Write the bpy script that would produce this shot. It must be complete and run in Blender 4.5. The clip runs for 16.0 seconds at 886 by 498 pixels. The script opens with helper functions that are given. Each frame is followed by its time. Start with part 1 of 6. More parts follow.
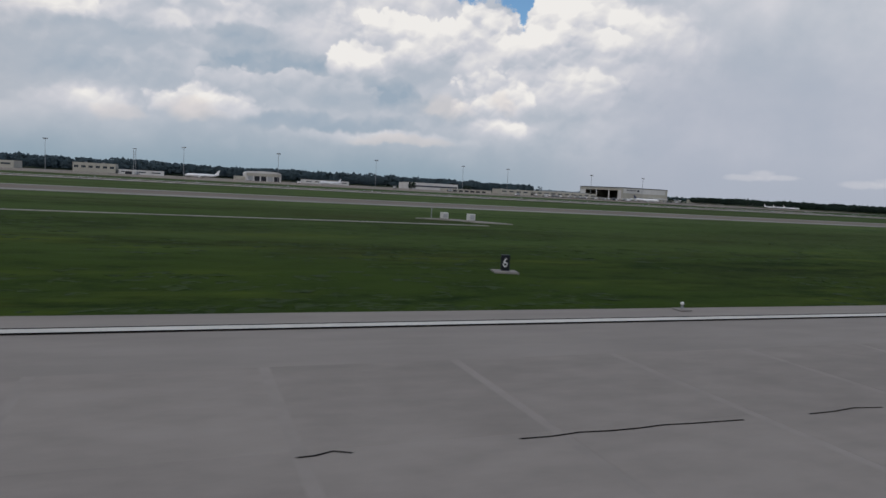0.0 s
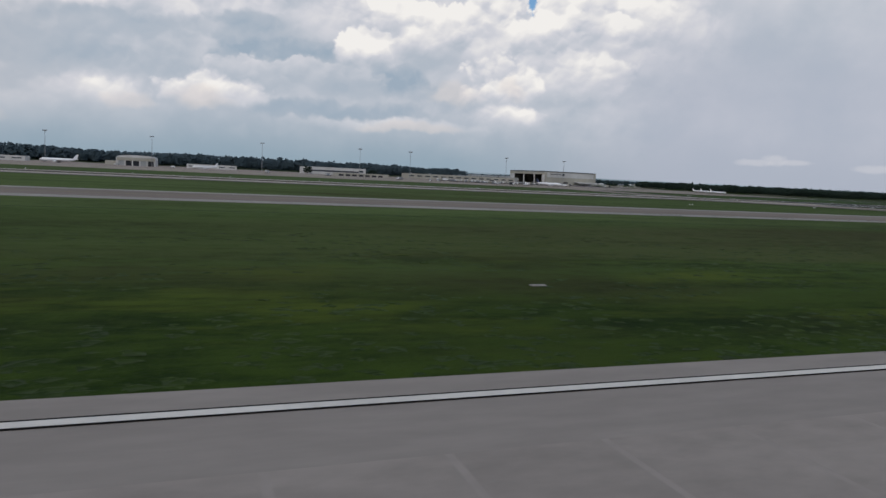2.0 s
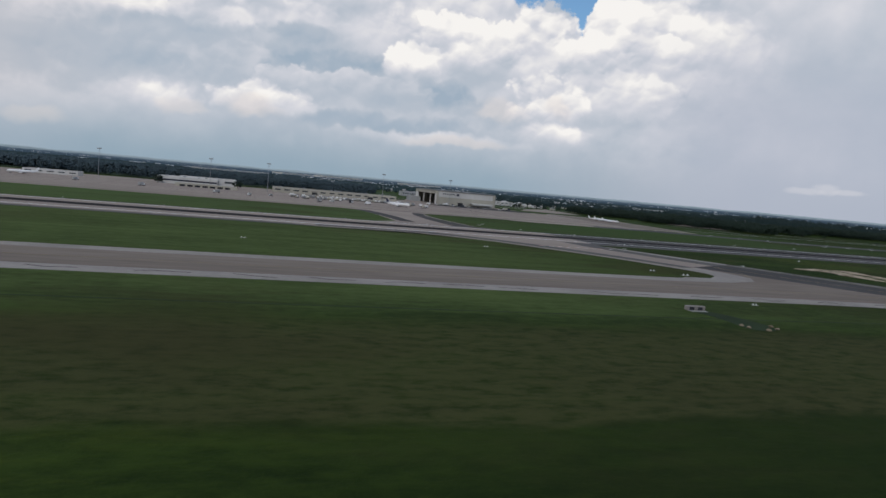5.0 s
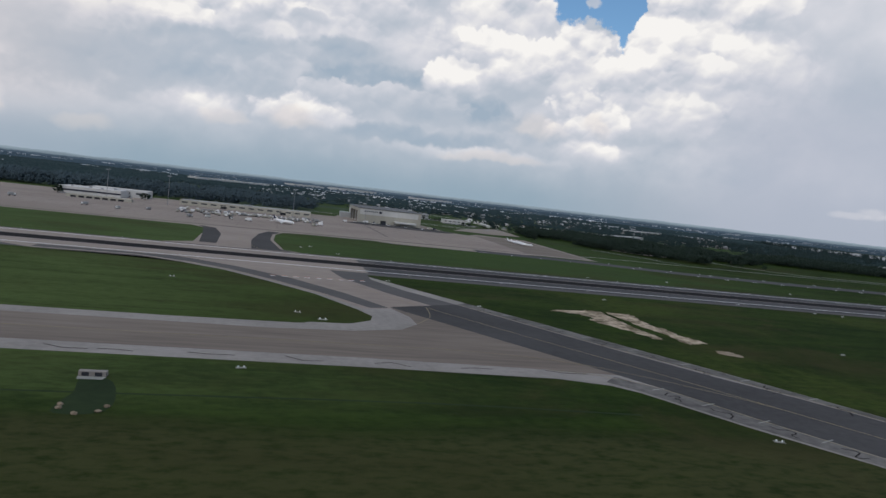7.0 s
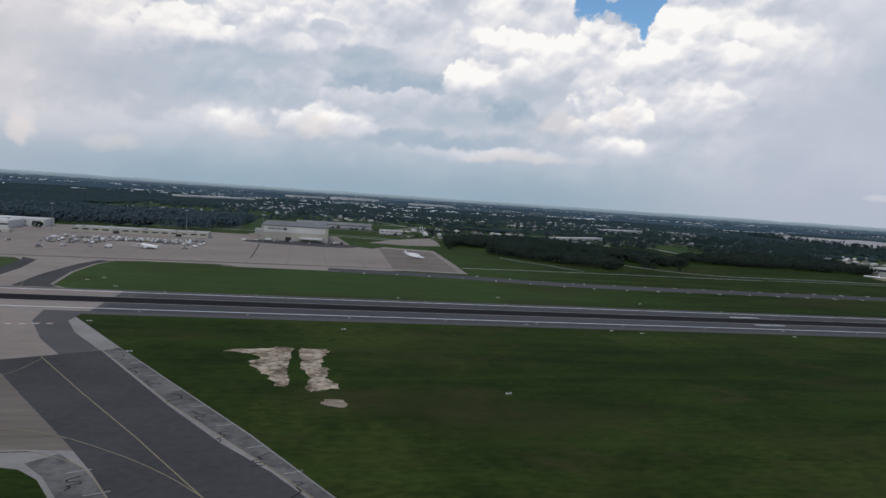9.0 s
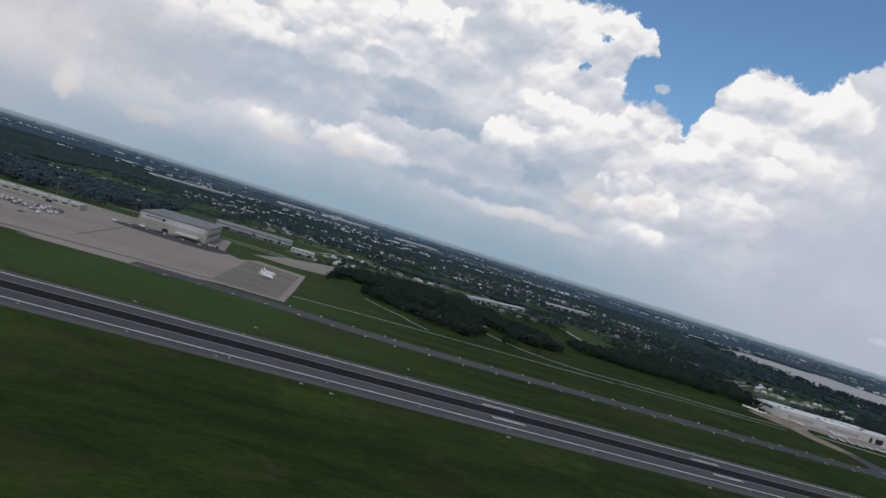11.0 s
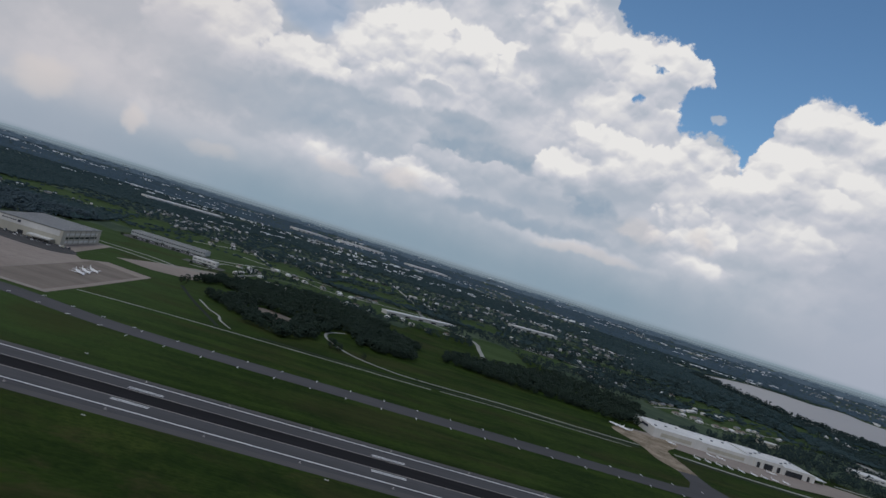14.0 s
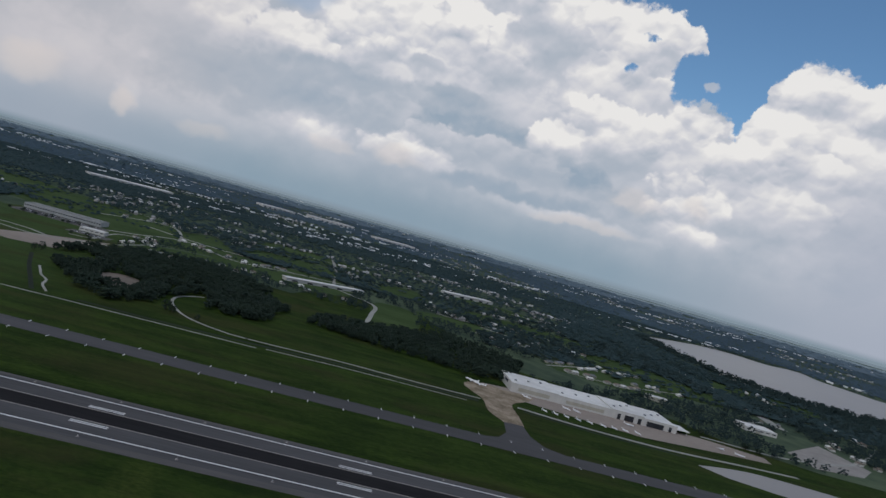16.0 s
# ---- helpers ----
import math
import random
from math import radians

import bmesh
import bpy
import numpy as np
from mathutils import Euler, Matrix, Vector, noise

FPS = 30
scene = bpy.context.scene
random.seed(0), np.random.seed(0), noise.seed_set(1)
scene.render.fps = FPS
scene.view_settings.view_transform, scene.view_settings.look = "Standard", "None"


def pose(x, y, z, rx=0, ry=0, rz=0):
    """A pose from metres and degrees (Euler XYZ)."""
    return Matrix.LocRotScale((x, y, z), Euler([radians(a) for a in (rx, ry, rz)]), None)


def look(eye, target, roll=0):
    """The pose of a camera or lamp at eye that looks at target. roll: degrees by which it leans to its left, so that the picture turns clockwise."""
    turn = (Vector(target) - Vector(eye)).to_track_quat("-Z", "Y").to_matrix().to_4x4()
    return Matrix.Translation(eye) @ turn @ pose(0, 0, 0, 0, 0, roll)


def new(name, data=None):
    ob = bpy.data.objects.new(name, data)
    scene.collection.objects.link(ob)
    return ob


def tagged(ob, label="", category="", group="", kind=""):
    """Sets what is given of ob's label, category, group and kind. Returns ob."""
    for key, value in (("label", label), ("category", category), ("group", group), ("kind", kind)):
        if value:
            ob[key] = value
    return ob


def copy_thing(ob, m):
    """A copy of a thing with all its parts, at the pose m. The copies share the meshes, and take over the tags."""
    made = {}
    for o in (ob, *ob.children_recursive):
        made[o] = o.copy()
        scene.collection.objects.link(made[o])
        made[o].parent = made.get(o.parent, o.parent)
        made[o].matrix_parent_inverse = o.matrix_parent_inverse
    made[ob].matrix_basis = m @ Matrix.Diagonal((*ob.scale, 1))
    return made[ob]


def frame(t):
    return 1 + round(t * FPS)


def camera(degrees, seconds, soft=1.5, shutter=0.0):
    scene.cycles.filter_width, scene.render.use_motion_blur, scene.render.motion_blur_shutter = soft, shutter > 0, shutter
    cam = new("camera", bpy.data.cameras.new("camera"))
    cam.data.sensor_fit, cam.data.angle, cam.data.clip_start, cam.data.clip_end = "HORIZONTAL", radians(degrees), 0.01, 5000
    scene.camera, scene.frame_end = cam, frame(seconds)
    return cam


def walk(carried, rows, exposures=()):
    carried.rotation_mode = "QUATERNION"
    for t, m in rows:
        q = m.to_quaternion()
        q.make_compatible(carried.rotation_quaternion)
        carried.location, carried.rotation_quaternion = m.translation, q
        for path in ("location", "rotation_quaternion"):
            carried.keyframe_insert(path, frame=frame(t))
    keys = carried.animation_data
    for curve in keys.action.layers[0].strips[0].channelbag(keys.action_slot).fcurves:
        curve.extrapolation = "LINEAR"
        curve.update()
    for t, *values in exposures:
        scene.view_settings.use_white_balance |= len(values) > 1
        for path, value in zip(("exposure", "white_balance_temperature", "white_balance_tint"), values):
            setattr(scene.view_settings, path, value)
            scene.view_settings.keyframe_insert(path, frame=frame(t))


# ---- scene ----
cam = camera(65.22, 16.0, soft=1.5, shutter=0.04)
PATH = [
    (0, pose(0.00, 0.41, 2.46, 84.83, -3.15, -20.46)),
    (0.5, pose(15.70, 0.40, 2.67, 84.86, -3.38, -21.01)),
    (1, pose(31.42, 0.38, 2.99, 83.96, -3.74, -21.04)),
    (1.5, pose(47.18, 0.35, 3.46, 84.23, -1.86, -19.75)),
    (2, pose(62.98, 0.30, 4.08, 83.71, -2.85, -19.72)),
    (2.5, pose(78.83, 0.24, 4.88, 83.82, -3.78, -20.56)),
    (3, pose(94.72, 0.16, 5.86, 84.24, -3.47, -20.88)),
    (3.5, pose(110.66, 0.06, 7.02, 84.19, -3.37, -20.67)),
    (3.7, pose(117.05, 0.02, 7.53, 84.23, -4.18, -20.69)),
    (4.25, pose(134.67, -0.10, 9.10, 84.43, -4.64, -18.87)),
    (4.75, pose(150.76, -0.23, 10.71, 84.60, -4.98, -17.11)),
    (5.25, pose(166.91, -0.37, 12.48, 84.79, -5.27, -15.34)),
    (5.8, pose(184.76, -0.55, 14.62, 85.02, -5.60, -13.51)),
    (6, pose(191.27, -0.62, 15.44, 85.30, -5.62, -13.42)),
    (6.5, pose(207.60, -0.80, 17.58, 85.26, -5.94, -13.61)),
    (7, pose(224.01, -0.99, 19.84, 85.60, -6.55, -13.30)),
    (7.5, pose(240.50, -1.20, 22.21, 85.75, -7.09, -13.18)),
    (8, pose(257.08, -1.42, 24.68, 85.21, -7.64, -13.03)),
    (8.5, pose(273.75, -1.66, 27.22, 85.50, -7.15, -12.02)),
    (9, pose(290.52, -1.91, 29.82, 85.66, -3.84, -11.18)),
    (9.5, pose(307.38, -2.18, 32.46, 85.62, -3.28, -10.82)),
    (10, pose(324.35, -2.46, 35.14, 87.23, -11.94, -10.63)),
    (10.2, pose(331.17, -2.58, 36.22, 88.00, -14.75, -11.51)),
    (10.7, pose(348.29, -2.88, 38.93, 88.69, -16.23, -10.66)),
    (11.2, pose(365.52, -3.19, 41.66, 89.33, -17.44, -9.65)),
    (11.75, pose(384.61, -3.56, 44.66, 89.97, -18.56, -8.48)),
    (12.3, pose(403.85, -3.94, 47.68, 90.52, -19.56, -7.36)),
    (12.5, pose(410.88, -4.08, 48.78, 90.04, -18.92, -6.91)),
    (13, pose(428.56, -4.45, 51.54, 90.29, -17.90, -6.56)),
    (13.5, pose(446.36, -4.83, 54.33, 90.18, -17.55, -6.29)),
    (14, pose(464.30, -5.23, 57.15, 90.39, -17.38, -5.65)),
    (14.5, pose(482.38, -5.64, 60.04, 90.11, -17.04, -5.02)),
    (15, pose(500.60, -6.07, 63.02, 90.04, -16.77, -4.94)),
    (15.5, pose(518.97, -6.51, 66.12, 89.70, -16.15, -4.83)),
    (16, pose(537.49, -6.96, 69.38, 88.44, -15.87, -6.03)),
]
walk(cam, PATH, [(0, 0.04, 6500, 10), (3.5, 0.13, 6500, 10), (8, 0.17, 6460, 10), (10.2, 0.27, 6440, 10), (12.3, -0.05, 6400, 10), (16, -0.04, 6400, 10)])

# ---- sky and light ----
SUN_EL, SUN_AZ = 58.0, -140.0  # degrees; azimuth from the view's depth axis towards the flight


class Net:
    """Short-hand for a node tree."""

    def __init__(self, tree):
        self.tree = tree

    def add(self, kind, **props):
        n = self.tree.nodes.new(kind)
        for k, v in props.items():
            if k == "operation":
                n.operation = v
            elif k == "data_type":
                n.data_type = v
            elif k == "blend_type":
                n.blend_type = v
        return n

    def plug(self, sock, v):
        if isinstance(v, bpy.types.NodeSocket):
            self.tree.links.new(v, sock)
        else:
            sock.default_value = v

    def m(self, op, a, b=0.0, c=0.0, clamp=False):
        n = self.tree.nodes.new("ShaderNodeMath")
        n.operation, n.use_clamp = op, clamp
        for i, v in enumerate((a, b, c)):
            self.plug(n.inputs[i], v)
        return n.outputs[0]

    def vec(self, x, y, z=0.0):
        n = self.tree.nodes.new("ShaderNodeCombineXYZ")
        for i, v in enumerate((x, y, z)):
            self.plug(n.inputs[i], v)
        return n.outputs[0]

    def split(self, v):
        n = self.tree.nodes.new("ShaderNodeSeparateXYZ")
        self.plug(n.inputs[0], v)
        return n.outputs

    def noise(self, v, scale, detail=4.0, rough=0.55, distort=0.0):
        n = self.tree.nodes.new("ShaderNodeTexNoise")
        self.plug(n.inputs["Vector"], v)
        n.inputs["Scale"].default_value, n.inputs["Detail"].default_value = scale, detail
        n.inputs["Roughness"].default_value, n.inputs["Distortion"].default_value = rough, distort
        return n.outputs["Fac"]

    def voronoi(self, v, scale):
        n = self.tree.nodes.new("ShaderNodeTexVoronoi")
        n.feature = "SMOOTH_F1"
        self.plug(n.inputs["Vector"], v)
        n.inputs["Scale"].default_value = scale
        n.inputs["Smoothness"].default_value = 0.35
        return n.outputs["Distance"]

    def mix(self, f, a, b):
        n = self.tree.nodes.new("ShaderNodeMix")
        n.data_type = "RGBA"
        self.plug(n.inputs[0], f)
        self.plug(n.inputs[6], a if not isinstance(a, tuple) else (*a, 1))
        self.plug(n.inputs[7], b if not isinstance(b, tuple) else (*b, 1))
        return n.outputs[2]

    def step(self, v, lo, hi):
        """0 below lo, 1 above hi, smooth between."""
        n = self.tree.nodes.new("ShaderNodeMapRange")
        n.interpolation_type = "SMOOTHSTEP"
        for i, s in enumerate((v, lo, hi, 0.0, 1.0)):
            self.plug(n.inputs[i], s)
        return n.outputs[0]


world = bpy.data.worlds.new("sky")
scene.world = world
world.use_nodes = True
wn = Net(world.node_tree)
world.node_tree.nodes.clear()
tc = wn.add("ShaderNodeTexCoord")
dx, dy, dz = wn.split(tc.outputs["Generated"])
DEG = 180 / math.pi
az = wn.m("MULTIPLY", wn.m("ARCTAN2", dx, dy), DEG)
el = wn.m("MULTIPLY", wn.m("ARCSINE", dz), DEG)
flat = wn.vec(az, el)

# soft large stirring and small billowing of the cloud map
n1 = wn.m("SUBTRACT", wn.noise(flat, 0.2, 2), 0.5)
n2 = wn.m("SUBTRACT", wn.noise(wn.vec(az, wn.m("ADD", el, 71.0)), 0.2, 2), 0.5)
n3 = wn.m("SUBTRACT", wn.noise(flat, 0.75, 2.5, 0.5), 0.5)
n4 = wn.m("SUBTRACT", wn.noise(wn.vec(wn.m("ADD", az, 53.0), el), 0.75, 2.5, 0.5), 0.5)
waz = wn.m("ADD", wn.m("ADD", az, wn.m("MULTIPLY", n1, 2.6)), wn.m("MULTIPLY", n3, 1.0))
wel = wn.m("ADD", wn.m("ADD", el, wn.m("MULTIPLY", n2, 1.6)), wn.m("MULTIPLY", n4, 0.9))


def lobe(x, y, a, e, ra, re):
    """Squared distance from a lobe's middle, in its radii."""
    u = wn.m("DIVIDE", wn.m("SUBTRACT", x, a), ra)
    v = wn.m("DIVIDE", wn.m("SUBTRACT", y, e), re)
    return wn.m("ADD", wn.m("MULTIPLY", u, u), wn.m("MULTIPLY", v, v))


# heads of the cumulus banks, far ones first: azimuth, elevation, two radii, brightness at the top and at the base
VEIL = [
    (-10.0, 9.5, 7.6, 2.0, 0.62, 0.42),
    (-3.1, 11.1, 7.6, 2.4, 0.78, 0.5),
    (11.5, 11.1, 7.6, 3.3, 0.74, 0.4),
    (18.8, 9.9, 4.0, 2.7, 0.66, 0.4),
    (32.4, 10.4, 10.2, 4.4, 0.76, 0.55),
    (32.2, 12.9, 8.9, 2.7, 0.84, 0.7),
    (12.6, 5.5, 8.4, 2.2, 0.46, 0.36),
    (0.4, 9.6, 4.9, 2.0, 0.72, 0.5),
    (-24.3, 4.3, 7.6, 4.9, 0.66, 0.5),
    (-15.6, 2.9, 6.7, 2.7, 0.58, 0.46),
    (-20.1, 2.8, 1.1, 2.2, 0.68, 0.52),
    (-6.5, 4.6, 5.0, 1.6, 0.66, 0.5),
]
TOWERS = [
    (-17.2, 11.0, 4.9, 3.3, 0.92, 0.5),
    (-14.4, 12.8, 2.2, 1.8, 0.95, 0.7),
    (-8.8, 11.0, 5.3, 2.2, 0.92, 0.5),
    (-5.1, 14.1, 3.1, 2.7, 0.93, 0.6),
    (-1.4, 14.5, 4.9, 4.2, 0.95, 0.5),
    (-1.7, 11.2, 5.3, 2.7, 0.8, 0.45),
    (10.5, 19.9, 4.4, 3.3, 0.93, 0.62),
    (16.6, 18.9, 6.2, 2.2, 0.95, 0.72),
    (19.6, 19.5, 2.7, 1.6, 0.95, 0.75),
    (16.0, 15.1, 4.9, 2.2, 0.86, 0.6),
    (3.3, 15.2, 2.7, 2.9, 0.97, 0.6),
    (7.3, 15.0, 2.4, 3.3, 0.98, 0.5),
    (6.2, 10.9, 6.2, 2.7, 0.66, 0.38),
]
HEADS = [
    (31.0, 15.8, 4.9, 3.3, 0.97, 0.72),
    (34.5, 16.8, 4.0, 2.2, 0.95, 0.72),
    (28.8, 13.9, 3.1, 1.8, 0.92, 0.7),
    (22.8, 12.4, 4.0, 2.0, 0.95, 0.7),
    (16.2, 11.5, 4.0, 2.2, 0.97, 0.55),
    (13.1, 9.2, 2.7, 2.2, 0.9, 0.5),
    (20.0, 9.8, 4.9, 2.2, 0.8, 0.45),
    (5.2, 6.8, 4.9, 1.8, 0.6, 0.36),
    (10.0, 6.8, 5.3, 1.8, 0.55, 0.36),
    (28.4, 11.2, 7.6, 2.0, 0.85, 0.62),
    (28.1, 8.0, 6.7, 2.2, 0.74, 0.55),
]
LOW = [
    (-6.1, 4.3, 2.7, 1.4, 0.7, 0.5),
    (-1.1, 5.2, 2.4, 1.4, 0.86, 0.55),
    (0.9, 5.8, 2.2, 1.5, 0.9, 0.6),
    (3.4, 5.2, 2.7, 1.4, 0.84, 0.52),
    (15.5, 3.4, 8.9, 0.9, 0.62, 0.42),
    (24.6, 4.6, 3.6, 1.2, 0.78, 0.45),
    (23.1, 6.3, 2.7, 1.6, 0.9, 0.6),
    (25.6, 7.3, 2.2, 1.5, 0.97, 0.66),
    (24.2, 11.2, 2.4, 2.0, 0.94, 0.55),
    (21.4, 11.7, 2.7, 2.0, 0.92, 0.55),
]

# grey bases in the shade of the heads above
SHADES = [
    (11.2, 16.2, 2.4, 2.6, 0.52, 0.42), (8.0, 13.0, 2.0, 1.4, 0.55, 0.4), (19.2, 11.0, 1.6, 1.0, 0.5, 0.4), (-3.5, 12.0, 2.6, 0.9, 0.56, 0.44), (17.5, 17.2, 2.6, 0.8, 0.66, 0.56), (1.0, 12.5, 1.8, 0.8, 0.55, 0.45),
    (7.0, 8.6, 6.0, 1.7, 0.22, 0.16), (13.5, 7.0, 5.0, 1.6, 0.20, 0.15), (4.0, 10.5, 4.0, 1.3, 0.36, 0.26), (14.0, 9.5, 3.0, 1.1, 0.30, 0.22),
    (-7.0, 9.6, 7.0, 1.3, 0.38, 0.30), (-12.0, 7.5, 8.0, 1.7, 0.34, 0.28), (19.0, 9.3, 3.5, 0.9, 0.36, 0.30), (8.5, 16.8, 2.2, 2.2, 0.50, 0.42),
    (-1.0, 9.7, 4.0, 1.0, 0.40, 0.34), (30.0, 12.6, 5.0, 0.8, 0.56, 0.48), (25.0, 9.2, 3.0, 0.8, 0.46, 0.40), (10.0, 4.4, 9.0, 1.1, 0.26, 0.20),
]


def heads(x, y, scale):
    """Rounded cauliflower heads of one size, 0 in the creases."""
    d = wn.voronoi(wn.vec(x, wn.m("MULTIPLY", y, 1.15)), scale)
    return wn.m("SUBTRACT", 0.55, d)


baz = wn.m("ADD", az, wn.m("MULTIPLY", n3, 0.9))
bel = wn.m("ADD", el, wn.m("MULTIPLY", n4, 0.9))
relief = wn.m("ADD", wn.m("ADD", wn.m("MULTIPLY", heads(baz, bel, 0.28), 0.9), wn.m("MULTIPLY", heads(baz, bel, 0.62), 0.7)), wn.m("ADD", wn.m("MULTIPLY", heads(baz, bel, 1.4), 0.45), wn.m("MULTIPLY", heads(baz, bel, 3.0), 0.18)))
# side light on the heads
lit = None
for scale, reach, power in ((0.22, 0.9, 1.15), (0.5, 0.4, 0.95), (1.2, 0.17, 0.34), (3.0, 0.07, 0.07)):
    d = wn.m("SUBTRACT", heads(baz, bel, scale), heads(wn.m("SUBTRACT", baz, reach * 0.35), wn.m("ADD", bel, reach), scale))
    d = wn.m("MULTIPLY", d, power)
    lit = d if lit is None else wn.m("ADD", lit, d)
# the heads stand out in the middle of the bank and melt into haze low down and to both sides
crisp = wn.m("MULTIPLY", wn.step(el, 1.0, 7.0), wn.m("MULTIPLY", wn.step(az, -34.0, -8.0), wn.m("SUBTRACT", 1.0, wn.step(az, 32.0, 44.0))))
crisp = wn.m("ADD", 0.15, wn.m("MULTIPLY", crisp, 0.85))
tex = wn.m("MULTIPLY", lit, crisp)
edge = wn.m("MULTIPLY", relief, wn.m("ADD", 0.35, wn.m("MULTIPLY", crisp, 0.5)))
shade = wn.m("ADD", wn.m("SUBTRACT", 0.45, wn.m("MULTIPLY", wn.m("SUBTRACT", 1.0, wn.step(az, -24.0, -6.0)), 0.06)), wn.m("MULTIPLY", wn.m("SUBTRACT", wn.noise(flat, 0.16, 4, 0.55), 0.5), 0.5))
shade = wn.m("ADD", shade, wn.m("MULTIPLY", wn.step(el, 6.0, 22.0), 0.14))
for lobes in (VEIL, TOWERS, SHADES, HEADS, LOW):
    for a, e, ra, re, top, base in lobes:
        u = wn.m("DIVIDE", wn.m("SUBTRACT", waz, a), ra)
        v = wn.m("DIVIDE", wn.m("SUBTRACT", wel, e), re)
        d = wn.m("SUBTRACT", 1.0, wn.m("ADD", wn.m("MULTIPLY", u, u), wn.m("MULTIPLY", v, v)))
        soft = 1.1 if lobes is VEIL else 0.9 if lobes is SHADES else 0.75 if lobes is LOW else 0.42
        cover = wn.m("MULTIPLY", wn.step(wn.m("ADD", d, edge), 0.0, soft), wn.step(v, -1.3, 0.2))
        tone = wn.m("ADD", wn.m("MULTIPLY", wn.step(v, -0.8, 0.75), top - base), base)
        shade = wn.m("ADD", shade, wn.m("MULTIPLY", cover, wn.m("SUBTRACT", tone, shade)))
# relief shows on the sunlit heads, hardly in the grey bases
shade = wn.m("ADD", shade, wn.m("MULTIPLY", tex, wn.m("ADD", 0.22, wn.m("MULTIPLY", wn.step(shade, 0.45, 0.85), 0.62))))
shade = wn.m("SUBTRACT", wn.m("MULTIPLY", shade, 1.38), 0.265)
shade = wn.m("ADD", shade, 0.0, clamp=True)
ramp = wn.add("ShaderNodeValToRGB")
wn.plug(ramp.inputs[0], shade)
ramp.color_ramp.elements[0].position, ramp.color_ramp.elements[0].color = 0.0, (0.33, 0.41, 0.50, 1)
ramp.color_ramp.elements[1].position, ramp.color_ramp.elements[1].color = 1.0, (0.875, 0.855, 0.83, 1)
for pos, col in ((0.3, (0.44, 0.49, 0.56)), (0.6, (0.62, 0.63, 0.68)), (0.85, (0.78, 0.768, 0.768))):
    k = ramp.color_ramp.elements.new(pos)
    k.color = (*col, 1)
clouds = ramp.outputs[0]
# rain haze along the horizon
teal = wn.m("MULTIPLY", wn.step(az, -26.0, -8.0), wn.m("SUBTRACT", 1.0, wn.step(az, 18.0, 34.0)))
clouds = wn.mix(wn.m("MULTIPLY", wn.m("SUBTRACT", 1.0, wn.step(el, 0.0, 5.0)), 0.85), clouds, wn.mix(teal, (0.35, 0.405, 0.48), (0.245, 0.345, 0.425)))
clouds = wn.mix(wn.m("MULTIPLY", wn.m("MULTIPLY", wn.step(az, 28.0, 40.0), wn.m("SUBTRACT", 1.0, wn.step(el, 6.0, 15.0))), 0.6), clouds, (0.43, 0.46, 0.55))
# open blue sky between the banks
sky = wn.add("ShaderNodeTexSky")
sky.sky_type = "NISHITA"
sky.sun_disc = False
sky.sun_elevation, sky.sun_rotation = radians(SUN_EL), radians(SUN_AZ)
sky.air_density, sky.dust_density, sky.ozone_density = 1.0, 0.6, 1.6
blue_n = wn.add("ShaderNodeMix", data_type="RGBA", blend_type="MULTIPLY")
blue_n.inputs[0].default_value = 1.0
wn.plug(blue_n.inputs[6], sky.outputs[0])
blue_n.inputs[7].default_value = (0.082, 0.105, 0.115, 1)
blue = blue_n.outputs[2]
# upper edge of the bank: azimuth, elevation
EDGE = [(8, 34), (12.5, 25), (13.6, 22.6), (14.6, 21.2), (17.2, 21.2), (19.6, 20.9), (21.6, 20.2), (22.4, 19.0), (22.9, 15.4), (24.2, 14.7), (26.3, 13.2), (27.3, 15.2), (28.0, 17.6), (29.4, 18.7), (32.0, 18.8), (34.2, 17.9), (35.4, 18.4), (38.0, 20.5), (46.0, 26.0)]
er = wn.add("ShaderNodeValToRGB")
wn.plug(er.inputs[0], wn.m("DIVIDE", wn.m("ADD", az, wn.m("MULTIPLY", n3, 1.3)), 50.0))
for k, (a, e) in enumerate(EDGE):
    p = er.color_ramp.elements[k] if k < 1 else er.color_ramp.elements.new(a / 50) if k < len(EDGE) - 1 else er.color_ramp.elements[-1]
    p.position, p.color = a / 50, (e / 40, e / 40, e / 40, 1)
brow = wn.m("MULTIPLY", wn.split(er.outputs[0])[0], 40.0)
curl = wn.m("ADD", wn.m("MULTIPLY", wn.m("SUBTRACT", relief, 0.35), 0.75), wn.m("MULTIPLY", wn.m("SUBTRACT", wn.noise(flat, 2.2, 5, 0.62), 0.5), 1.3))
gap = wn.m("SUBTRACT", wn.m("SUBTRACT", wn.m("ADD", el, wn.m("MULTIPLY", n4, 1.2)), brow), curl)
for a, e, ra, re in ((22.0, 16.3, 1.7, 1.9), (18.2, 18.7, 0.6, 0.32), (17.0, 16.2, 0.5, 0.3)):
    d = wn.m("SUBTRACT", 1.0, lobe(wn.m("ADD", az, wn.m("MULTIPLY", n3, 1.3)), wn.m("ADD", el, wn.m("MULTIPLY", n4, 1.2)), a, e, ra, re))
    d = wn.m("SUBTRACT", wn.m("MULTIPLY", d, 1.1 if ra > 1 else 0.22), wn.m("MULTIPLY", curl, 0.8))
    gap = wn.m("MAXIMUM", gap, d)
wisp = wn.m("SUBTRACT", 1.0, lobe(wn.m("ADD", az, wn.m("MULTIPLY", n3, 1.6)), wn.m("ADD", el, wn.m("MULTIPLY", n4, 1.6)), 23.6, 16.1, 0.62, 0.42))
